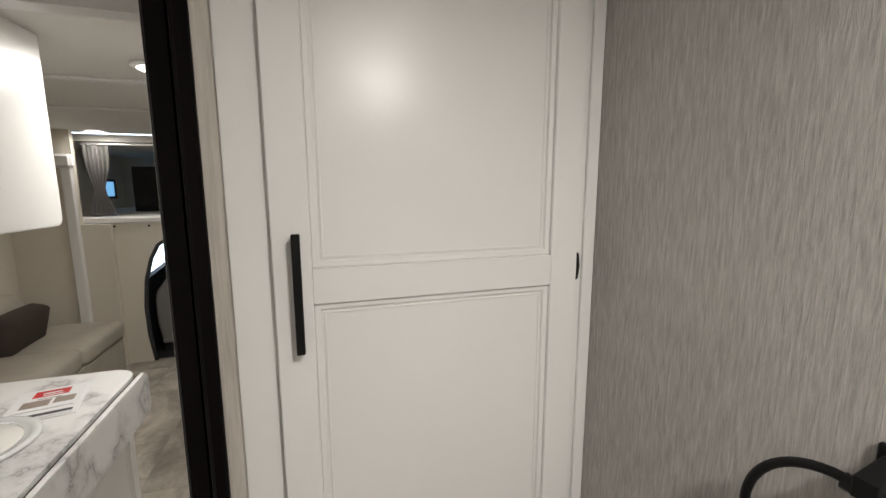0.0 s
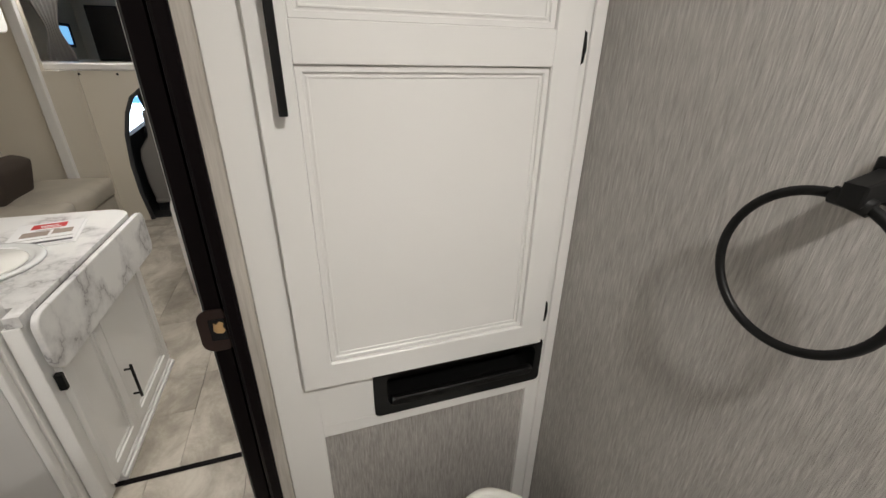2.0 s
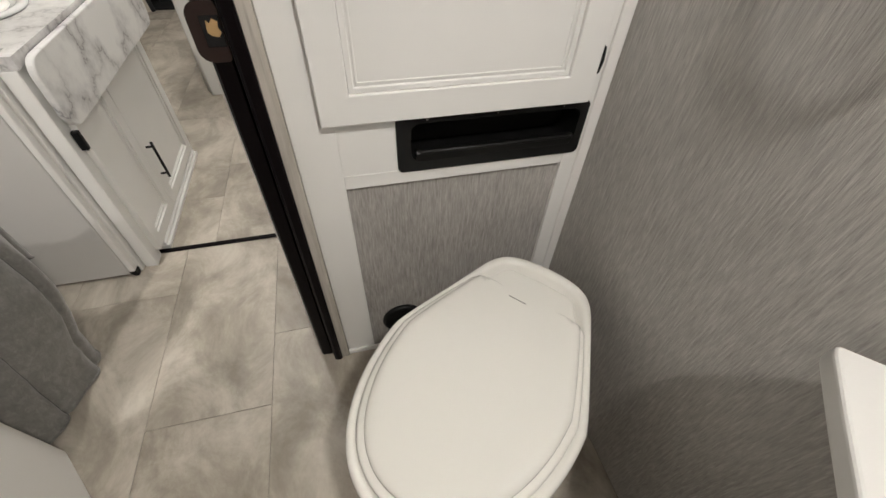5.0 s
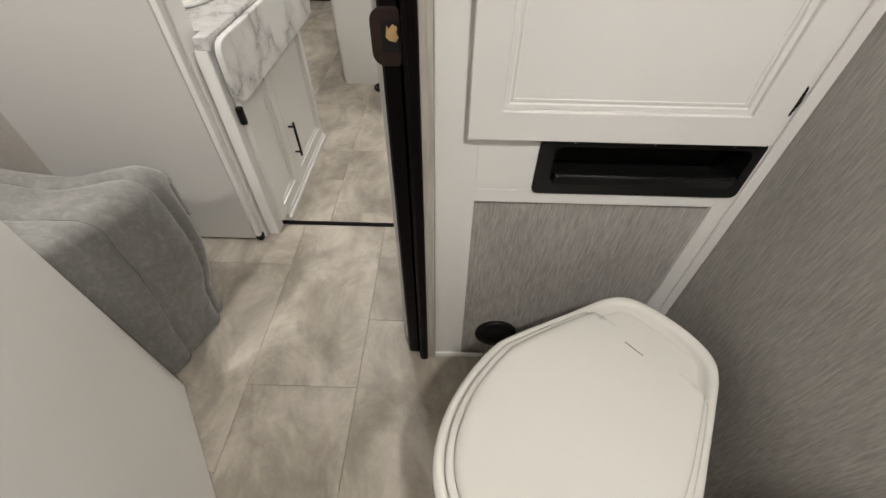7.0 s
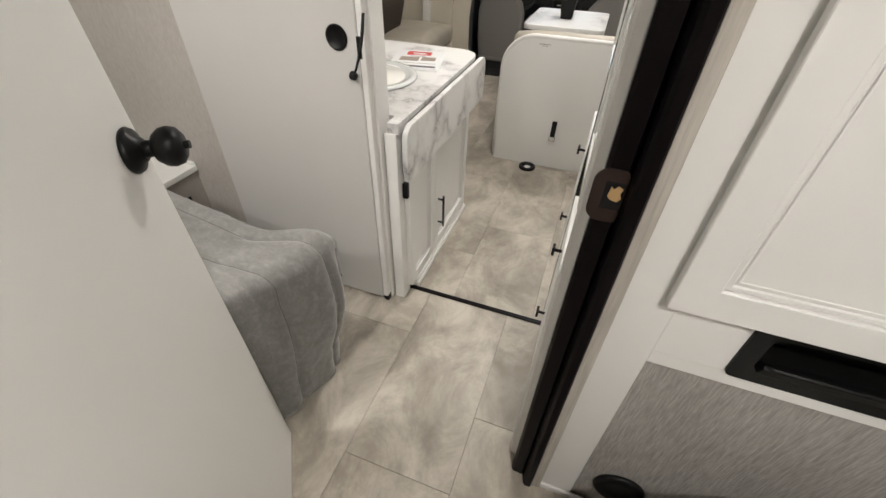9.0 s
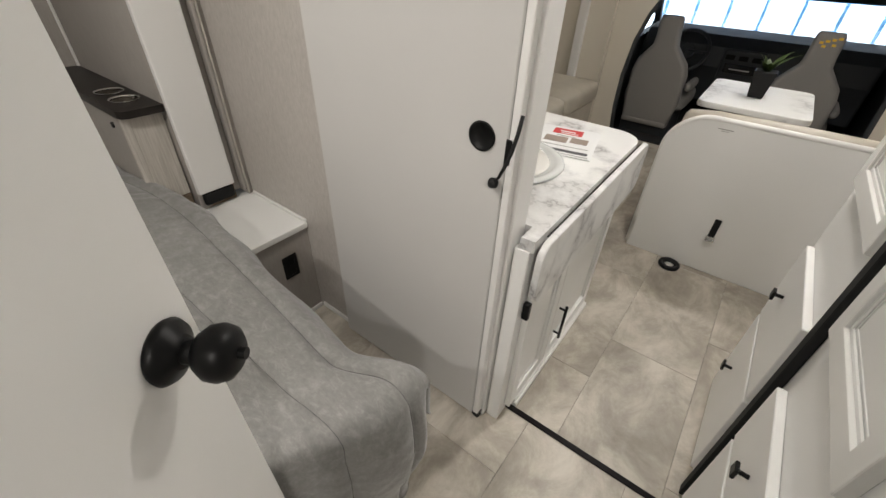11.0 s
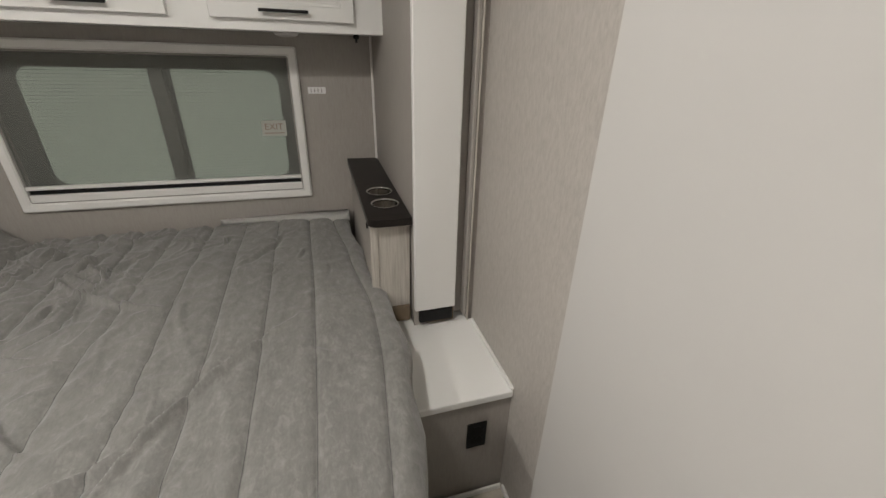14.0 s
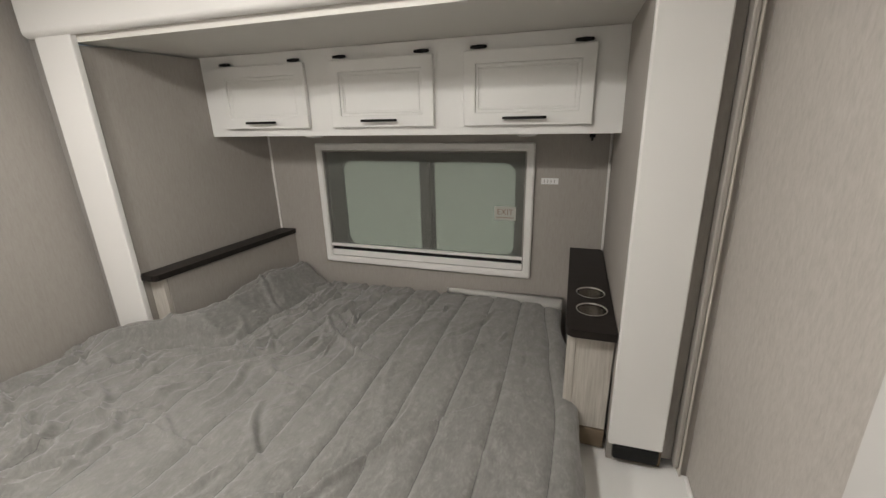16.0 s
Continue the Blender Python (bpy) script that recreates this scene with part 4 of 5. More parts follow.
def quilt():
    """A quilt over the bed: a grid over the top, folded down over the side and the foot, with seams and creases."""
    top, y0, y1, x0, x1 = 0.592, 0.352, 1.80, -1.165, 0.665
    nu, nv = 270, 420
    drop_side, drop_foot = 0.16, 0.565
    bm = bmesh.new()
    R = 0.045

    def fold(s, edge):
        """Arc length s past the flat edge: how far out and how far down."""
        if s <= 0:
            return s, 0.0
        a = s / R
        if a < math.pi / 2:
            return R * math.sin(a), R * (1 - math.cos(a))
        return R, R + (s - R * math.pi / 2)

    def step(v):
        v = max(0.0, min(1.0, v))
        return v * v * (3 - 2 * v)

    creases = []
    rnd = random.Random(41)
    for k in range(150):
        cs, cq = rnd.uniform(-1.1, 0.62), rnd.triangular(0.32, 1.72, 0.55)
        ang = rnd.choice((rnd.gauss(0.9, 0.35), rnd.gauss(-0.5, 0.3), rnd.uniform(0, 3.14)))
        creases.append((cs, cq, math.cos(ang), math.sin(ang), rnd.uniform(0.03, 0.17), rnd.uniform(0.004, 0.010), rnd.uniform(0.002, 0.0065) * rnd.choice((1, 1, -0.3)), rnd.uniform(-3, 3)))
    for k in range(70):
        cs, cq = rnd.uniform(-0.55, 0.60), rnd.uniform(0.30, 0.75)
        ang = rnd.choice((rnd.gauss(0.75, 0.3), rnd.gauss(-0.6, 0.3)))
        creases.append((cs, cq, math.cos(ang), math.sin(ang), rnd.uniform(0.03, 0.12), rnd.uniform(0.004, 0.009), rnd.uniform(0.003, 0.007) * rnd.choice((1, 1, -0.3)), rnd.uniform(-3, 3)))
    creases.append((-0.15, 1.34, -0.83, 0.55, 0.36, 0.009, 0.010, 0.5))
    creases.append((-0.62, 0.95, 0.55, 0.83, 0.26, 0.008, 0.008, -0.8))
    ss = np.array([x0 + ((x1 - x0) + drop_foot) * i / nu for i in range(nu + 1)])[:, None]
    qq = np.array([(y0 - 0.05) + (y1 - y0 + 0.05 + drop_side) * j / nv for j in range(nv + 1)])[None, :]
    crease = np.zeros((nu + 1, nv + 1))
    for cs, cq, ca, sa, half, wide, amp, bend in creases:
        al = (ss - cs) * ca + (qq - cq) * sa
        ac = -(ss - cs) * sa + (qq - cq) * ca + bend * al * al
        end = np.clip(1 - (al / half) ** 2, 0, 1)
        crease += amp * end * (np.exp(-(ac / wide) ** 2) - 0.45 * np.exp(-((ac - 2.2 * wide) / (1.6 * wide)) ** 2))

    grid = []
    ulen = (x1 - x0) + drop_foot
    for i in range(nu + 1):
        s = x0 + ulen * i / nu
        fo, fd = fold(s - (x1 - R), x1)
        bulge = -0.04 * step((-0.75 - s) / 0.4) + 0.045 * step((s + 0.75) / 0.4) * (1 - step((s + 0.25) / 0.5)) - 0.055 * step((s - 0.10) / 0.45) * (1 - step((s - 0.50) / 0.12))
        ymin = 0.345 - 0.36 * step((s + 0.50) / 0.14)
        row = []
        for j in range(nv + 1):
            q = (y0 - 0.05) + (y1 - y0 + 0.05 + drop_side) * j / nv
            so, sd = fold(q - (y1 - R), y1)
            x = x1 - R + fo if s > x1 - R else s
            y = y1 - R + so if q > y1 - R else q
            f = min(1.0, max(0.0, fd) / drop_foot)
            z = top - max(fd, 0) - sd * (1 - step(fd / 0.10))
            wob = 0.007 * noise.noise(Vector((s * 3, q * 2, 1.7)))
            d = min(abs(q + wob - k) for k in SEAMS)
            seam = math.exp(-(d / 0.0042) ** 2)
            puff = 0.007 * (1 - math.exp(-(d / 0.016) ** 2))
            v3 = Vector((s * 1.6 + 0.9 * q, q * 4.2 - 1.2 * s, 0.3))
            ridge = 1 - abs(noise.noise(v3) * 2)
            big = max(0.0, ridge - 0.78) / 0.22
            v4 = Vector((s * 4.5 - 2.4 * q, q * 6.0 + s * 2.0, 5.2))
            ridge2 = 1 - abs(noise.noise(v4) * 2)
            small = max(0.0, ridge2 - 0.74) / 0.26
            v5 = Vector((s * 9 + 3 * q, q * 11 - s * 4, 11.2))
            ridge3 = 1 - abs(noise.noise(v5) * 2)
            tiny = max(0.0, ridge3 - 0.70) / 0.30
            fine = noise.noise(Vector((s * 26, q * 30, 3))) * 0.0016
            soft = noise.noise(Vector((s * 2.2, q * 2.4, 9))) * 0.011
            mask = 0.40 + 0.60 * step((1.45 - q) * 1.3 + 0.5 * noise.noise(Vector((s * 2, q * 2, 4))) + 0.2)
            flat = 1 - 0.6 * step((s - 0.25) / 0.3)
            h = puff - 0.006 * seam + flat * mask * (0.008 * big + 0.006 * small + 0.0045 * tiny) + (1.2 + 2.7 * mask) * flat * float(crease[i][j]) + fine + soft
            if fd > 0.02:
                along = step((q - 1.50) / 0.24)
                hang = step((fd - 0.02) / 0.10)
                x += 0.008 * math.sin(q * 40 + 2.0 * f) * f + h * 1.2 * hang
                z += h * (1 - hang)
                x += along * (0.030 * math.sin(math.pi * min(1.0, f * 1.25)) - 0.05 * f) - 0.03 * f * (1 - along)
                over = max(0.0, q - (y1 - R))
                y = min(y, y1) + 0.015 * f if over > 0 else y
                x -= over * 0.9 * step(f * 4)
                z += 0.012 * noise.noise(Vector((q * 5, 2, 8))) * f
            elif q > y1 - R and sd > 0.02:
                y += h * 0.6 + 0.006 * math.sin(s * 21)
            else:
                z += h
            x += 0.095 * step((q - 1.46) / 0.24) * step((s - 0.15) / 0.5)
            y += bulge * step((q - 1.55) / 0.22)
            y += (ymin - (y0 - 0.05)) * (1 - step((q - (y0 - 0.05)) / 0.90))
            roll = 0.125 * math.exp(-((q - 0.37 - 0.02 * noise.noise(Vector((s * 7, 1, 2)))) / 0.075) ** 2) - 0.012 * math.exp(-((q - 0.53) / 0.03) ** 2)
            z += roll * (1 + 0.18 * noise.noise(Vector((s * 6, q * 6, 1)))) * (1 - step((s + 0.50) / 0.26)) * (0.8 + 0.2 * step((s + 1.12) / 0.2))
            if s > -0.45 and q < 0.5:
                z += 0.03 * noise.noise(Vector((s * 4, q * 4, 6))) * step((0.5 - q) / 0.2)
            corner = step((s - 0.15) / 0.4) * step((q - 1.25) / 0.4)
            z -= 0.016 * corner * (1 - f)
            y += 0.012 * step((s - 0.1) / 0.4) * step((q - 1.5) / 0.2)
            z = max(z, 0.010)
            row.append(bm.verts.new((x, y, z)))
        grid.append(row)
    for i in range(nu):
        for j in range(nv):
            bm.faces.new((grid[i][j], grid[i + 1][j], grid[i + 1][j + 1], grid[i][j + 1]))
    t = thing("quilt", (-0.2, 1.0, 0.6), "crumpled grey quilted blanket with straight stitched seams over the bed", "blanket")
    paths = []
    for k in SEAMS:
        if k < 0.34:
            continue
        line = []
        for i in range(0, nu + 1):
            s = x0 + ulen * i / nu
            q = k
            for _ in range(3):
                q = k - 0.007 * noise.noise(Vector((s * 3, q * 2, 1.7)))
            u = (q - (y0 - 0.05)) / (y1 - y0 + 0.05 + drop_side) * nv
            j = int(u)
            line.append(grid[i][j].co.lerp(grid[i][j + 1].co, u - j))
        paths.append(line)
    foot_hem = [grid[nu][j].co.copy() for j in range(0, nv + 1, 2)]
    side_hem = [grid[i][nv].co.copy() for i in range(0, nu + 1, 2)]
    piece("quilt_cloth", bm, M_QUILT, t, soft=True)
    for line in paths:
        piece("stitched_seam", tube(line, 0.0006, 5), M_THREAD, t, "dark grey thread")
    for line in (foot_hem, side_hem):
        piece("hem", tube(line, 0.0035, 6), M_QUILT, t, soft=True)
    return t


quilt()
s_ = thing("bed_sheet", (-1.17, 1.4, 0.59), "edge of a white sheet behind the quilt at the bed head", "sheet")
bs = bmesh.new()
prev = None
for k in range(41):
    y = 1.22 + 0.55 * k / 40
    zz = 0.604 + 0.008 * noise.noise(Vector((y * 6, 0, 0))) + 0.004 * (k / 40)
    xa = -1.200
    xb = -1.186 + 0.085 * (k / 40) ** 1.5 * (1.0 if k < 38 else 0.75) + 0.014 * noise.noise(Vector((y * 7, 3, 0)))
    cur = [bs.verts.new((xa, y, zz + 0.004)), bs.verts.new(((xa + xb) / 2, y, zz + 0.007)), bs.verts.new((xb, y, zz)), bs.verts.new((xb, y, zz - 0.02))]
    if prev:
        for a in range(3):
            bs.faces.new((prev[a], prev[a + 1], cur[a + 1], cur[a]))
    prev = cur
bmesh.ops.solidify(bs, geom=bs.faces[:], thickness=0.002)
piece("sheet_cloth", bs, M_SHEET, s_, soft=True)


# ---- kitchen ----
def galley():
    t = thing("kitchen_unit", (0.5, 2.55, 0), "low white kitchen unit with two framed doors and a wood base", "cabinet")
    piece("carcass", box(0.20, 0.790, 2.199, 2.90, 0.03, 0.716, 0.002), M_WHITE, t)
    piece("end_stile", box(0.756, 0.797, 2.140, 2.1985, 0.0, 0.716, 0.002), M_WHITE, t)
    piece("plinth", box(0.20, 0.826, 2.223, 2.875, 0.0, 0.018, 0.002), M_TRIM, t)
    piece("plinth_moulding", box(0.20, 0.819, 2.223, 2.865, 0.0185, 0.035, 0.003), M_TRIM, t)
    f = frame_bm(2.199, 2.90, 0.03, 0.716, 0.035, 0.790, 0.797, "x", 0.001)
    piece("face_frame", f, M_WHITE, t)
    d = shaker(t, "door", 2.182, 2.436, 0.040, 0.60, 0.045, 0.797, 1, "x")
    d2 = shaker(t, "door", 2.440, 2.865, 0.040, 0.60, 0.045, 0.797, 1, "x")
    bar_handle(d2, (0.842, 2.466, 0.160), (0.842, 2.466, 0.315), (0.024, 0, 0), 0.005)
    piece("hinge", box(0.798, 0.818, 2.164, 2.181, 0.475, 0.535, 0.003), M_BLACK, t)
    return t


galley()


def countertop():
    t = thing("countertop", (0.5, 2.6, 0.73), "white marble look kitchen counter with rounded corner", "countertop")
    piece("slab", prism([(0.20, 2.199), (0.768, 2.199), (0.768, 2.142), (0.805, 2.142)] + rounded(0.20, 0.805, 2.199, 3.030, (0.002, 0.002, 0.10, 0.12), 8)[18:], "z", 0.718, 0.750, 0.0), M_MARBLE, t)
    return t


countertop()


def flap():
    t = thing("counter_flap", (0.81, 2.6, 0.66), "folded marble look counter flap hanging at the unit front", "flap")
    piece("leaf", prism(rounded(2.146, 3.030, 0.545, 0.738, (0.055, 0.045, 0.045, 0.045), 7), "x", 0.812, 0.832, 0.004, 3), M_MARBLE, t)
    piece("leaf_hinge", tube([(0.8085, 2.21, 0.732), (0.8085, 2.6, 0.732), (0.8085, 2.99, 0.732)], 0.0025, 8), M_BLACKEXT, t, "dark hinge rod")
    return t


flap()


def sink():
    t = thing("sink", (0.52, 2.50, 0.75), "round white kitchen sink set in the marble look counter", "sink")
    piece("bowl", lathe([(0.180, 0.0), (0.186, 0.005), (0.183, 0.012), (0.172, 0.014), (0.158, 0.010), (0.150, 0.002), (0.10, 0.0012), (0.0, 0.001)], (0.515, 2.50, 0.750), (0, 0, 1), 56), M_SINKIN, t, soft=True)
    piece("cover", lathe([(0.140, 0), (0.142, 0.004), (0.136, 0.009), (0.0, 0.010)], (0.515, 2.50, 0.7515), (0, 0, 1), 48), M_PORCELAIN, t, "white sink cover", soft=True)
    return t


sink()
fa = thing("faucet", (0.33, 2.74, 0.75), "small chrome kitchen tap beside the sink", "tap")
piece("tap_base", cyl((0.345, 2.74, 0.762), (0, 0, 1), 0.022, 0.024, 20, bevel=0.003), M_CHROME, fa, soft=True)
piece("spout", tube([(0.345, 2.74, 0.77), (0.35, 2.735, 0.81), (0.375, 2.70, 0.835), (0.42, 2.65, 0.825), (0.43, 2.64, 0.80)], 0.009, 12), M_CHROME, fa, soft=True)


def brochure():
    t = thing("brochure", (0.602, 2.773, 0.752), "printed brochure with a red heading lying on the counter", "brochure")
    t.rotation_euler = (0, 0, radians(12))
    part("back_sheet", box(-0.10, 0.105, -0.135, 0.125, -0.001, 0.0015), M_PAPERW, t)
    s = part("front_sheet", box(-0.105, 0.095, -0.125, 0.130, 0.002, 0.0045), M_PAPERW, t)
    part("heading", box(-0.060, 0.045, 0.055, 0.110, 0.0046, 0.0052), M_RED, s)
    part("heading_line", box(-0.035, 0.020, 0.078, 0.088, 0.0053, 0.0057), M_PAPERW, s)
    part("heading_line", box(-0.030, 0.030, 0.062, 0.068, 0.0053, 0.0057), M_PAPERW, s)
    part("picture", box(-0.075, 0.005, -0.030, 0.025, 0.0046, 0.0052), M_PRINT, s)
    part("picture", box(0.015, 0.075, -0.020, 0.030, 0.0046, 0.0052), M_PRINT, s)
    part("text_bar", box(-0.04, 0.03, 0.034, 0.040, 0.0046, 0.0050), M_SEAL, s)
    part("foot_bar", box(-0.055, 0.090, -0.112, -0.092, 0.0046, 0.0052), M_INK, s)
    part("text_bar", box(-0.085, 0.085, -0.062, -0.058, 0.0046, 0.0050), M_SEAL, s)
    return t


brochure()


def hanging_cabinet():
    t = thing("wall_cabinet", (0.5, 2.4, 1.42), "white kitchen wall cabinet above the counter", "cabinet")
    piece("carcass", prism(rounded(2.199, 2.62, 1.420, CEIL, (0.002, 0.03, 0, 0), 6), "x", 0.30, 0.795, 0.004, 2), M_WHITE, t)
    return t


hanging_cabinet()


def pantry(name, y0, y1, x, label, drawers, door_z, knob_y):
    t = thing(name, (x + 0.35, (y0 + y1) / 2, 0), label, "cabinet")
    X = x
    piece("carcass", box(X, WX - 0.002, y0, y1, 0.0, CEIL - 0.002), M_WHITE, t)
    for z0, z1 in drawers:
        d = piece("drawer", box(X - 0.020, X - 0.001, y0 + 0.035, y1 - 0.030, z0, z1, 0.002), M_WHITE, t)
        sub(d, "knob_stem", cyl((X - 0.030, knob_y, (z0 + z1) / 2 + 0.02), (1, 0, 0), 0.005, 0.022, 10), M_BLACK)
        sub(d, "knob", box(X - 0.048, X - 0.040, knob_y - 0.014, knob_y + 0.014, (z0 + z1) / 2 + 0.006, (z0 + z1) / 2 + 0.034, 0.002), M_BLACK, "square black knob")
    d = shaker(t, "door", y0 + 0.040, y1 - 0.03, door_z, 1.93, 0.045, X, -1, "x", mat_=M_GLOSS)
    return t


M_GLOSS = painted("white_gloss_laminate", (0.74, 0.735, 0.71), 0.14, 0.02)
pantry("pantry_cabinet", 1.845, 2.275, 1.372, "tall glossy white pantry with drawers beside the passage", ((0.05, 0.365), (0.378, 0.575)), 0.750, 2.055)
pantry("drawer_cabinet", 2.315, 2.78, 1.372, "tall glossy white cabinet with drawers in the kitchen", ((0.05, 0.39), (0.402, 0.66)), 0.86, 2.625)
gap = structure("trim_door_seal", box(1.352, 1.372, 2.278, 2.310, 0.0, 1.95, 0.002), M_RUBBER, "black upright seal between the white cabinets", category="trim")
structure("wall_hall_end", box(1.3665, 1.450, 1.661, 1.842, 0.0, CEIL), M_TRIM, "white panel end beside the bathroom door frame", category="wall")

structure("trim_casing", box(1.358, 1.366, 1.716, 1.802, 0.0, 1.96, 0.002), M_TRIM, "flat white casing board beside the pantry", category="trim")
structure("trim_casing_bead", prism([(1.366, 1.680), (1.352, 1.686), (1.348, 1.698), (1.352, 1.710), (1.366, 1.715)], "z", 0.0, 1.96), M_TRIM, "rounded white casing bead beside the door frame", category="trim")

# grey strip laid on in place of the shadow beside the pantry door
structure("shadow_gap_strip", box(1.366, 1.3718, 1.8445, 1.8520, 0.0, CEIL, 0.0), M_SEAL, "grey strip standing in for the shadow gap at the pantry edge", category="trim")

# ---- dinette ----
def dinette_bench():
    t = thing("dinette_bench", (1.4, 3.75, 0), "white dinette bench back with a beige padded seat", "bench")
    pts = rounded(0.812, 2.078, 0.0, 0.735, (0.002, 0.002, 0.002, 0.17), 10)
    piece("back_panel", prism(pts, "y", 3.497, 3.520, 0.003, 2), M_WHITE, t)
    piece("panel_edge", tube([(0.812, 3.508, 0.02), (0.812, 3.508, 0.30), (0.812, 3.508, 0.560)] + [(0.982 - 0.17 * math.cos(radians(a)), 3.508, 0.565 + 0.17 * math.sin(radians(a))) for a in range(8, 91, 8)] + [(1.2, 3.508, 0.735), (2.05, 3.508, 0.735)], 0.013, 10), M_TRIM, t, "pale edge band", soft=True)
    piece("backrest", cushion(0.850, 2.076, 3.522, 3.62, 0.44, 0.748, 0.045, 0.008), M_LEATHER, t, "beige padded backrest", soft=True)
    piece("seat_base", box(0.812, 2.076, 3.521, 4.00, 0.0, 0.34, 0.004), M_WHITE, t)
    piece("seat", cushion(0.815, 2.076, 3.63, 4.02, 0.341, 0.45, 0.04, 0.006), M_LEATHER, t, "beige seat cushion", soft=True)
    piece("logo_line", box(1.00, 1.06, 3.4955, 3.4968, 0.700, 0.703), M_SEAL, t)
    piece("logo_line", box(1.015, 1.045, 3.4955, 3.4968, 0.692, 0.694), M_SEAL, t)
    return t


dinette_bench()
st = thing("strap_buckle", (1.16, 3.49, 0.24), "black webbing strap with a metal buckle on the bench back", "strap")
piece("webbing", box(1.148, 1.176, 3.488, 3.496, 0.205, 0.300, 0.002), M_RUBBER, st)
piece("buckle", frame_bm(1.142, 1.182, 0.178, 0.206, 0.006, 3.484, 3.492, "y", 0.001), M_CHROME, st)
fl = thing("floor_vent", (1.05, 3.455, 0), "round black vent on the floor at the bench", "vent")
piece("vent_ring", lathe([(0.050, 0), (0.052, 0.012), (0.047, 0.018), (0.034, 0.016), (0.032, 0.006), (0.0, 0.005)], (1.05, 3.442, 0.0), (0, 0, 1), 32), M_BLACKPL, fl, soft=True)
piece("vent_lens", lathe([(0.024, 0), (0.022, 0.006), (0.0, 0.008)], (1.05, 3.442, 0.006), (0, 0, 1), 24), M_CHROME, fl, soft=True)


def table():
    t = thing("dinette_table", (1.1, 4.1, 0), "white marble look dinette table with rounded corners", "table")
    piece("tabletop", prism(rounded(0.86, 1.31, 3.70, 4.26, (0.04, 0.04, 0.04, 0.04), 6), "z", 0.722, 0.75, 0.004, 2), M_MARBLE, t)
    piece("pedestal", cyl((1.10, 3.98, 0.372), (0, 0, 1), 0.035, 0.70, 24), M_CHROME, t, soft=True)
    piece("foot_plate", cyl((1.10, 3.98, 0.011), (0, 0, 1), 0.10, 0.022, 32, bevel=0.004), M_BLACK, t)
    return t


table()


def plant():
    t = thing("potted_plant", (1.07, 3.96, 0.75), "small green plant in a square black pot on the table", "plant")
    bm = bmesh.new()
    bmesh.ops.create_cone(bm, cap_ends=True, segments=4, radius1=0.045, radius2=0.066, depth=0.12, matrix=Matrix.Translation((1.07, 3.96, 0.811)) @ Matrix.Rotation(radians(45), 4, "Z"))
    bmesh.ops.bevel(bm, geom=bm.edges[:], offset=0.004, segments=1, affect="EDGES")
    piece("pot", bm, M_BLACKPL, t)
    rnd = random.Random(4)
    for k in range(9):
        a, L, lean = k * 2.4, 0.07 + 0.07 * rnd.random(), 0.3 + 0.6 * rnd.random()
        b = bmesh.new()
        base_p = Vector((1.07, 3.96, 0.865))
        out = Vector((math.cos(a), math.sin(a), 0))
        side = Vector((-math.sin(a), math.cos(a), 0))
        rows = []
        for i in range(6):
            f = i / 5
            c = base_p + out * (0.01 + lean * L * f ** 1.4) + Vector((0, 0, L * (f - 0.35 * f * f)))
            w = 0.014 * math.sin(math.pi * min(1, f + 0.12)) + 0.001
            rows.append([b.verts.new(c - side * w), b.verts.new(c + Vector((0, 0, -0.002))), b.verts.new(c + side * w)])
        for A, B in zip(rows, rows[1:]):
            for q in (0, 1):
                b.faces.new((A[q], A[q + 1], B[q + 1], B[q]))
        bmesh.ops.solidify(b, geom=b.faces[:], thickness=0.0012)
        piece("leaf", b, M_LEAF, t, soft=True)
    return t


plant()


# ---- sofa ----
def sofa():
    t = thing("sofa", (-0.3, 4.1, 0), "beige leatherette sofa with low seat cushions", "sofa")
    piece("base", box(-0.66, -0.005, 3.05, 4.95, 0.0, 0.30, 0.01), M_LEATHER, t)
    for a, b in ((3.06, 3.68), (3.685, 4.30), (4.305, 4.975)):
        piece("seat_cushion", cushion(-0.50, 0.018, a, b, 0.295, 0.455, 0.05, 0.012), M_LEATHER, t, soft=True)
    for a, b in ((3.06, 4.0), (4.005, 4.72)):
        piece("backrest", cushion(-0.685, -0.46, a, b, 0.40, 0.78, 0.08, 0.015), M_LEATHER, t, soft=True)
    return t


sofa()
pl = thing("throw_pillow", (-0.36, 4.45, 0.46), "dark brown pillow leaning on the sofa back", "pillow")
pc = cushion(-0.07, 0.07, -0.22, 0.22, -0.135, 0.135, 0.04, 0.012)
bmesh.ops.transform(pc, matrix=pose(-0.40, 4.45, 0.575, 0, 14, 0), verts=pc.verts)
piece("pillow_cover", pc, M_PILLOW, pl, soft=True)

structure("trim_kitchen_slide", box(-0.30, -0.235, 4.99, 5.04, 0.40, 1.70, 0.004), M_TRIM, "white upright fascia of the kitchen slide-out", category="trim")
structure("trim_kitchen_slide_top", box(-0.60, -0.215, 4.97, 5.04, 1.70, 1.81, 0.02), M_TRIM, "white fascia return above the sofa", category="trim")
structure("wall_sofa_panel", box(-0.2345, -0.0405, 5.04, 5.099, 0.0, 1.245), M_CREAM, "cream panel between the sofa and the cab arch", category="wall")
structure("wall_sofa_end", box(-0.69, -0.235, 5.04, 5.09, 0.0, CEIL), M_CREAM, "cream wall at the end of the sofa", category="wall")


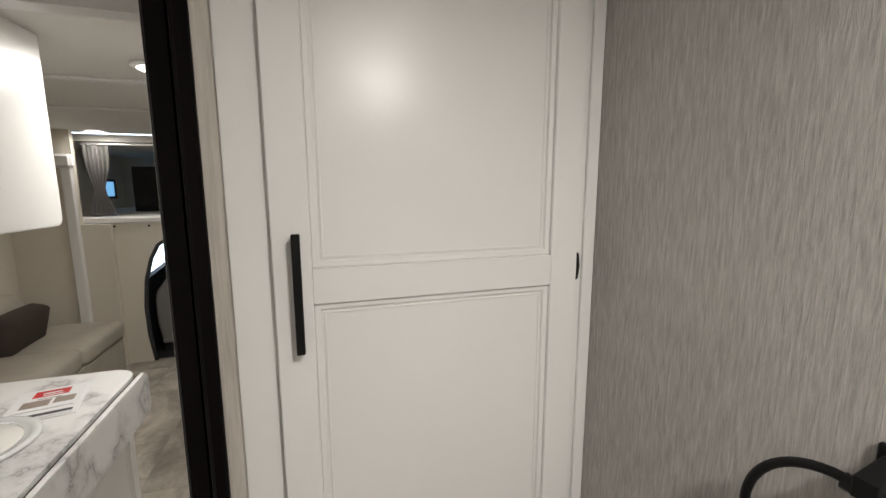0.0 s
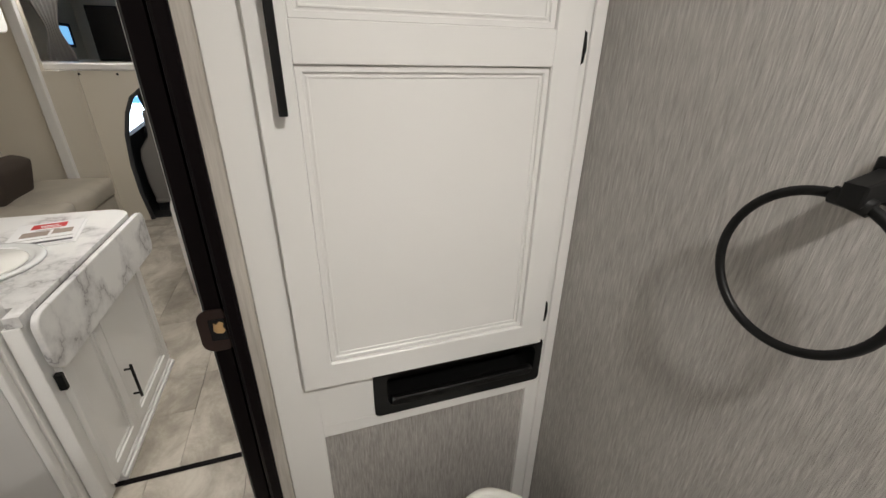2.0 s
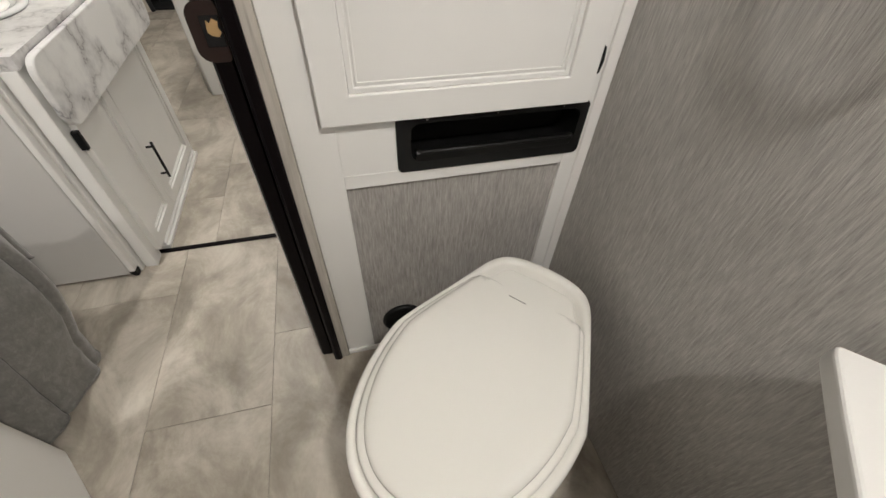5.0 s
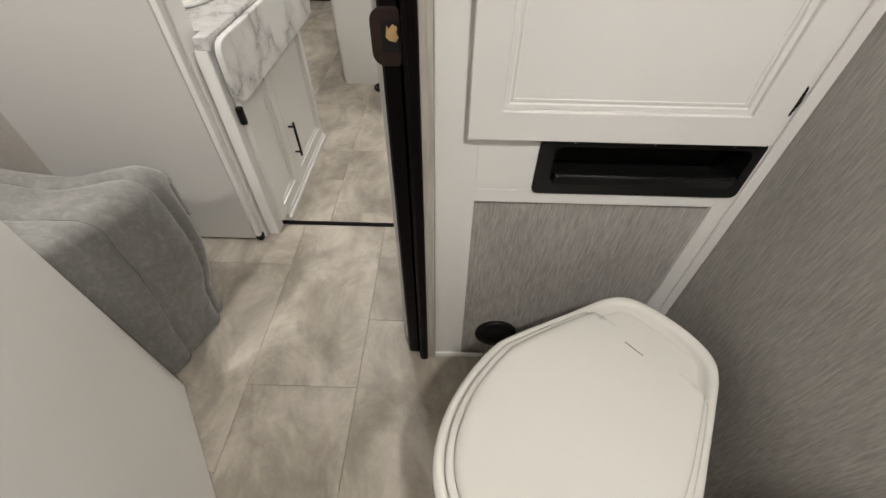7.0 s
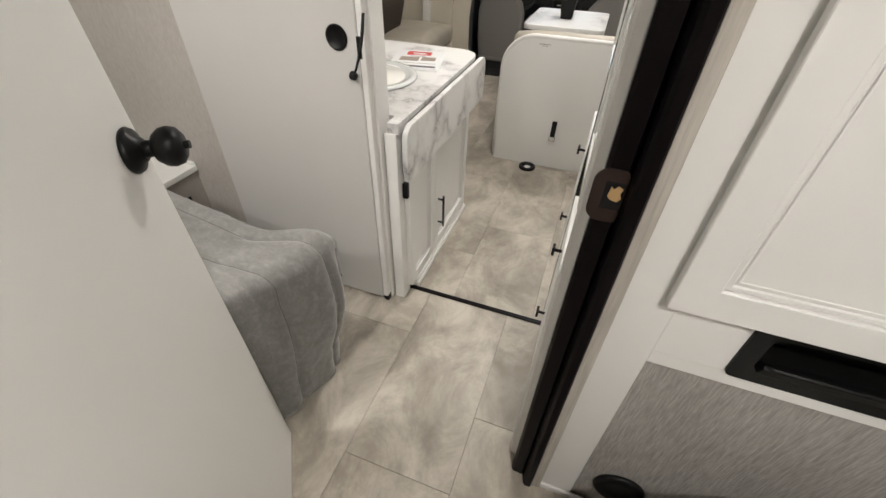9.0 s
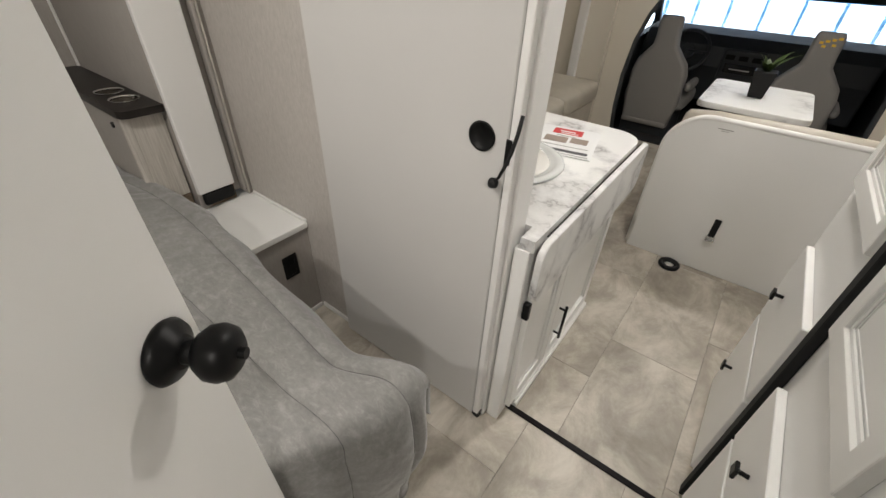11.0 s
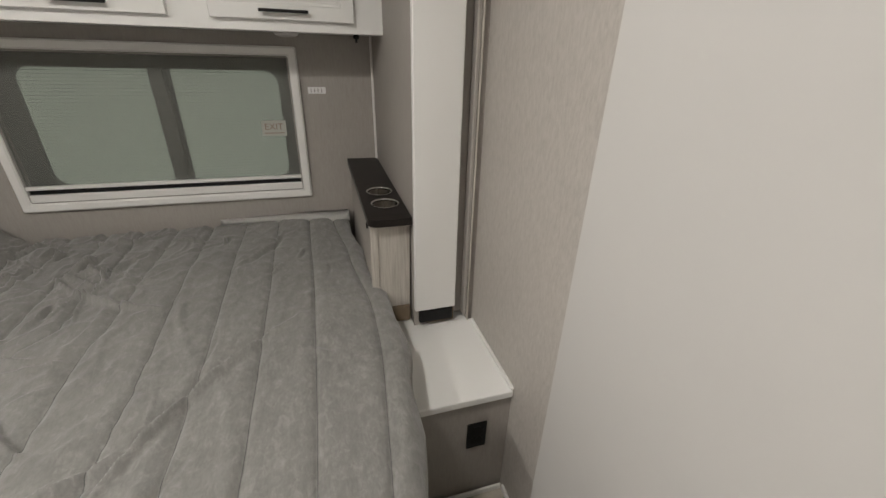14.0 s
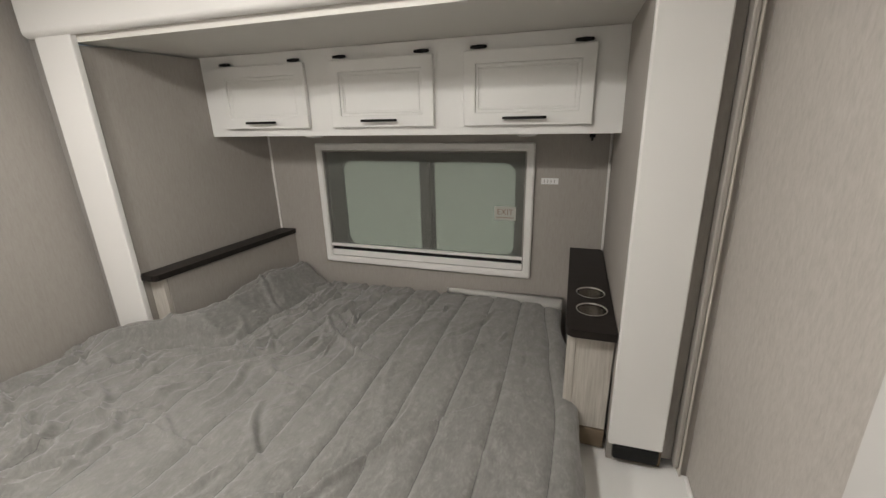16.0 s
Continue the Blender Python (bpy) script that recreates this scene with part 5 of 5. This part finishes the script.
# ---- cab ----
def bulkhead():
    """The wall before the cab, with an arched opening to the seats."""
    pts = [(-0.04, 0.0), (0.16, 0.0), (0.13, 0.25), (0.125, 0.5), (0.15, 0.75), (0.20, 0.93), (0.26, 1.05), (0.35, 1.12), (0.50, 1.155), (1.42, 1.155), (1.56, 1.12), (1.66, 1.00), (1.72, 0.8), (1.74, 0.4), (1.72, 0.0), (WX, 0.0), (WX, 1.245), (-0.04, 1.245)]
    bm = prism(pts, "y", FRONT, FRONT + 0.035)
    bmesh.ops.triangulate(bm, faces=[f for f in bm.faces if len(f.verts) > 4])
    w = structure("wall_bulkhead", bm, M_CREAM, "cream bulkhead with an arched opening to the cab", category="wall")
    edge = [(p[0], FRONT + 0.017, p[1]) for p in pts[1:15]]
    part("arch_edge", tube(edge, 0.020, 10), M_DARK, w, "dark grey rubber arch edging", soft=True)
    return w


bulkhead()
for k, bx in enumerate((-0.03, 0.22, 0.62, 1.02, 1.42)):
    sn = thing("snap_button", (bx, FRONT, 1.222), "small black snap stud on the cream bulkhead", "button", group="snap buttons")
    part("stud", cyl((0, -0.003, 0), (0, 1, 0), 0.009, 0.007, 14, bevel=0.002), M_BLACKPL, sn)
structure("bunk_floor", box(-0.69, WX, FRONT - 0.01, 7.2, 1.246, 1.302, 0.012), M_TRIM, "white edged floor of the bunk over the cab", category="floor")
structure("ceiling_bunk", box(-0.75, WX + 0.06, FRONT + 0.1, 7.3, 1.93, 1.99), M_CEIL, "low ceiling of the cab-over bunk", category="ceiling")
structure("wall_bunk_front", box(-0.75, WX + 0.06, 7.2, 7.3, 1.246, 2.0), M_CREAM, "cream front wall of the bunk", category="wall")
structure("wall_bunk_left", box(-0.75, -0.70, FRONT + 0.1, 7.3, 0.0, 2.0), M_CREAM, "cream side wall of the bunk", category="wall")
structure("trim_ceiling_1", box(-0.69, WX, 3.13, 3.17, CEIL - 0.012, CEIL, 0.003), M_TRIM, "white ceiling joint strip", category="trim")
structure("trim_ceiling_2", box(-0.69, WX, 3.88, 3.92, CEIL - 0.012, CEIL, 0.003), M_TRIM, "white ceiling joint strip", category="trim")

bw = thing("window_2", (-0.69, 6.9, 1.62), "small dark framed bunk window", "window", kind="structure")
piece("window_frame", frame_bm(6.50, 6.95, 1.42, 1.65, 0.03, -0.70, -0.68, "x", 0.008), M_BLACKPL, bw)
piece("pane", box(-0.698, -0.692, 6.52, 6.93, 1.44, 1.63), M_OUTBLUE, bw)
tv = thing("television", (0.3, 6.05, 1.34), "black flat television in the bunk", "television")
piece("screen", box(-0.18, 0.75, 6.0, 6.036, 1.312, 1.755, 0.006), M_SCREEN, tv)
piece("bezel", box(-0.19, 0.76, 6.036, 6.06, 1.3025, 1.765, 0.004), M_BLACKPL, tv)


def curtain():
    t = thing("curtain", (-0.1, 5.15, 1.34), "grey curtain tied at the bunk opening", "curtain")
    bm = bmesh.new()
    rows = []
    for i in range(25):
        f = i / 24
        z = 1.90 - 0.59 * f
        waist = 1 - 0.55 * math.exp(-((f - 0.62) / 0.22) ** 2)
        rows.append([bm.verts.new((-0.125 + 0.01 * f + (k / 60 - 0.5) * 0.19 * waist, 5.15 + 0.018 * waist * math.sin(k / 60 * 2 * math.pi * 6), z)) for k in range(61)])
    for A, B in zip(rows, rows[1:]):
        for k in range(60):
            bm.faces.new((A[k], A[k + 1], B[k + 1], B[k]))
    bmesh.ops.solidify(bm, geom=bm.faces[:], thickness=0.003)
    piece("drape", bm, M_CURTAIN, t, soft=True)
    piece("rail", tube([(-0.23, 5.15, 1.905), (0.9, 5.15, 1.905), (1.9, 5.15, 1.905)], 0.008, 8), M_TRIM, t, soft=True)
    return t


curtain()


def cab_seat(x, y, label, tagline):
    lean = 0.0 if tagline else 0.03
    t = thing("cab_seat", (x, y, 0), label, "seat", group="cab seats")
    piece("seat_base", box(x - 0.20, x + 0.20, y + 0.02, y + 0.45, 0.0, 0.22, 0.01), M_DARK, t)
    piece("seat_cushion", cushion(x - 0.25, x + 0.25, y + 0.06, y + 0.56, 0.22, 0.36, 0.05, 0.01), M_SEAT, t, soft=True)
    pts = [(-0.235, 0.13), (0.235, 0.13), (0.265, 0.30), (0.262, 0.52), (0.235, 0.60), (0.17, 0.665), (0.115, 0.72), (0.105, 0.78), (0.100, 0.90), (0.085, 0.925), (-0.085, 0.925), (-0.100, 0.90), (-0.105, 0.78), (-0.115, 0.72), (-0.17, 0.665), (-0.235, 0.60), (-0.262, 0.52), (-0.265, 0.30)]
    b = prism([(x + p[0] * 0.80 - lean * max(0.0, (p[1] - 0.45) / 0.45), p[1]) for p in pts], "y", y - 0.05, y + 0.07, 0.030, 4)
    piece("backrest", b, M_SEAT, t, "grey cloth cover over the backrest", soft=True)
    piece("skirt", box(x - 0.190, x + 0.190, y - 0.052, y + 0.06, 0.10, 0.155, 0.02, 2), M_SEAT, t, soft=False)
    piece("armrest", cushion(x + 0.208, x + 0.265, y + 0.03, y + 0.34, 0.40, 0.47, 0.03, 0.002), M_SEAT, t, soft=True)
    if tagline:
        for k, (dx, dz) in enumerate(((-0.05, 0.86), (-0.02, 0.87), (0.01, 0.88), (0.04, 0.89), (-0.03, 0.84), (0.02, 0.85))):
            piece("print_mark", box(x + dx, x + dx + 0.022, y - 0.0525, y - 0.0505, dz, dz + 0.014), M_YELLOW, t)
    return t


cab_seat(0.365, 5.30, "driver seat in a grey cloth cover behind the arch", False)
cab_seat(1.315, 5.30, "passenger seat in a grey cloth cover with a yellow print", True)


def dashboard():
    t = thing("dashboard", (0.85, 6.2, 0.5), "dark grey dashboard with chrome rimmed dial and vents", "dashboard")
    pts = [(6.05, 0.20), (6.00, 0.50), (6.02, 0.66), (6.12, 0.74), (6.35, 0.77), (6.60, 0.74), (6.60, 0.20)]
    piece("panel", prism([(a, b) for a, b in pts], "x", 0.0, 1.76, 0.02, 2), M_DARK, t)
    piece("centre_stack", box(0.70, 1.02, 5.96, 6.06, 0.20, 0.66, 0.02, 2), M_DARK, t)
    for x in (0.76, 0.86, 0.96):
        piece("air_vent", box(x - 0.035, x + 0.035, 5.953, 5.962, 0.58, 0.62, 0.004), M_BLACK, t)
    piece("radio", box(0.74, 0.98, 5.950, 5.962, 0.48, 0.55, 0.004), M_SCREEN, t)
    piece("chrome_strip", box(0.78, 0.94, 5.946, 5.951, 0.505, 0.515, 0.002), M_CHROME, t)
    return t


dashboard()
sw = thing("steering_wheel", (0.42, 5.92, 0.62), "black steering wheel before the driver seat", "steering wheel")
cen = Vector((0.42, 5.88, 0.62))
n_ = Vector((0, -0.9, 0.43)).normalized()
e1 = Vector((1, 0, 0))
e2 = n_.cross(e1)
piece("rim", tube([cen + 0.17 * (math.cos(a) * e1 + math.sin(a) * e2) for a in [2 * math.pi * k / 40 for k in range(40)]], 0.014, 10, True), M_DARK, sw, soft=True)
piece("hub", cyl(cen - n_ * 0.02, n_, 0.06, 0.05, 24, bevel=0.008), M_DARK, sw)
for a in (0, 180, 270):
    piece("spoke", tube([cen, cen + 0.165 * (math.cos(radians(a)) * e1 + math.sin(radians(a)) * e2)], 0.012, 8), M_DARK, sw, soft=True)

structure("cab_floor", box(-0.1, 1.9, FRONT + 0.04, 6.6, 0.0, 0.012), M_CARPET, "black carpet on the cab floor", category="floor")
structure("cab_firewall", box(-0.1, 1.9, 6.58, 6.66, 0.0, 0.74), M_DARK, "dark cab front wall", category="wall")
structure("cab_pillar_left", prism([(5.15, 0.0), (6.6, 0.0), (6.6, 0.72), (5.30, 0.62), (5.15, 1.235)], "x", -0.08, -0.02), M_DARK, "dark cab door and side pillar", category="wall")
structure("cab_pillar_right", prism([(5.15, 0.0), (6.6, 0.0), (6.6, 0.72), (5.30, 0.62), (5.15, 1.235)], "x", 1.84, 1.90), M_DARK, "dark cab door and side pillar", category="wall")
structure("cab_header", box(-0.1, 1.9, 5.9, 6.5, 1.055, 1.24, 0.03, 2), M_DARK, "dark roof lining above the windscreen", category="ceiling")
for x in (-0.06, 1.87):
    structure("cab_post", prism([(6.60, 0.72), (6.66, 0.72), (6.34, 1.18), (6.26, 1.18)], "x", x - 0.03, x + 0.03), M_DARK, "dark windscreen post", category="trim")
g = thing("windscreen", (0.9, 6.5, 0.98), "clear windscreen of the cab", "window", kind="structure")
gb = bmesh.new()
q = [gb.verts.new(p) for p in ((-0.03, 6.63, 0.73), (1.84, 6.63, 0.73), (1.84, 6.32, 1.17), (-0.03, 6.32, 1.17))]
gb.faces.new(q)
bmesh.ops.solidify(gb, geom=gb.faces[:], thickness=0.005)
gl = piece("pane", gb, M_GLASS, g)
gl.visible_shadow = False
structure("backdrop_hall", box(-3.0, 5.0, 9.5, 9.6, -1.0, 3.2), M_OUT, "bright hall beyond the windscreen", category="backdrop")
structure("backdrop_side", box(-2.6, -2.5, 4.4, 9.5, -1.0, 3.2), M_OUTBLUE, "bright blue hall wall beyond the cab window", category="backdrop")
for k in range(7):
    structure("hall_stanchion", box(-0.7 + 0.45 * k, -0.66 + 0.45 * k, 9.40, 9.46, -0.8, 2.4), M_OUTBLUE, "blue upright of the hall door", category="backdrop")
structure("hall_beam", box(-1.5, 3.5, 9.38, 9.44, 0.62, 0.72), M_OUTBLUE, "blue cross bar of the hall door", category="backdrop")

# ---- ceiling lamps, two of them added as fill ----
for lx, ly, lw in LAMPS:
    t_ = thing("ceiling_or_fill_lamp", (lx, ly, CEIL), "round lit ceiling lamp with a frosted lens, two of the six added as fill", "lamp", group="ceiling lamps")
    piece("bezel", lathe([(0.078, 0), (0.080, 0.006), (0.072, 0.012), (0.062, 0.012)], (lx, ly, CEIL), (0, 0, -1), 36), M_TRIM, t_, soft=True)
    ln = piece("lens", lathe([(0.062, 0.0), (0.058, 0.012), (0.040, 0.020), (0.0, 0.024)], (lx, ly, CEIL - 0.001), (0, 0, -1), 32), M_LENS, t_, soft=True)
    ln.visible_shadow = False

# ---- floor tiles ----
TW, TL = 0.330, 0.717
tile_meshes = {}


def tile(x0, x1, y0, y1):
    g_ = 0.0006
    w, l = round(x1 - x0 - 2 * g_, 4), round(y1 - y0 - 2 * g_, 4)
    if w < 0.01 or l < 0.01:
        return
    if (w, l) not in tile_meshes:
        bm = box(-w / 2, w / 2, -l / 2, l / 2, -0.004, 0.0, 0.0006)
        me = bpy.data.meshes.new("tile")
        bm.to_mesh(me)
        bm.free()
        me.materials.append(M_TILE)
        tile_meshes[(w, l)] = me
    ob = new("tile", tile_meshes[(w, l)])
    ob.location = ((x0 + x1) / 2, (y0 + y1) / 2, 0)
    ob.parent = floor


def lay(xa, xb, ya, yb, seam_x, phases):
    k0 = math.floor((xa - seam_x) / TW)
    k1 = math.ceil((xb - seam_x) / TW)
    for k in range(k0, k1):
        x0, x1 = max(xa, seam_x + k * TW), min(xb, seam_x + (k + 1) * TW)
        if x1 - x0 < 0.005:
            continue
        ph = phases + k * (TL / 3)
        j0 = math.floor((ya - ph) / TL) - 1
        for j in range(j0, j0 + 40):
            y0, y1 = max(ya, ph + j * TL), min(yb, ph + (j + 1) * TL)
            if y1 - y0 > 0.005:
                tile(x0, x1, y0, y1)


lay(-0.60, WX, REAR, 2.205, 1.220, 1.746)
lay(-0.69, WX, 2.205, 5.14, 0.985, 2.75)
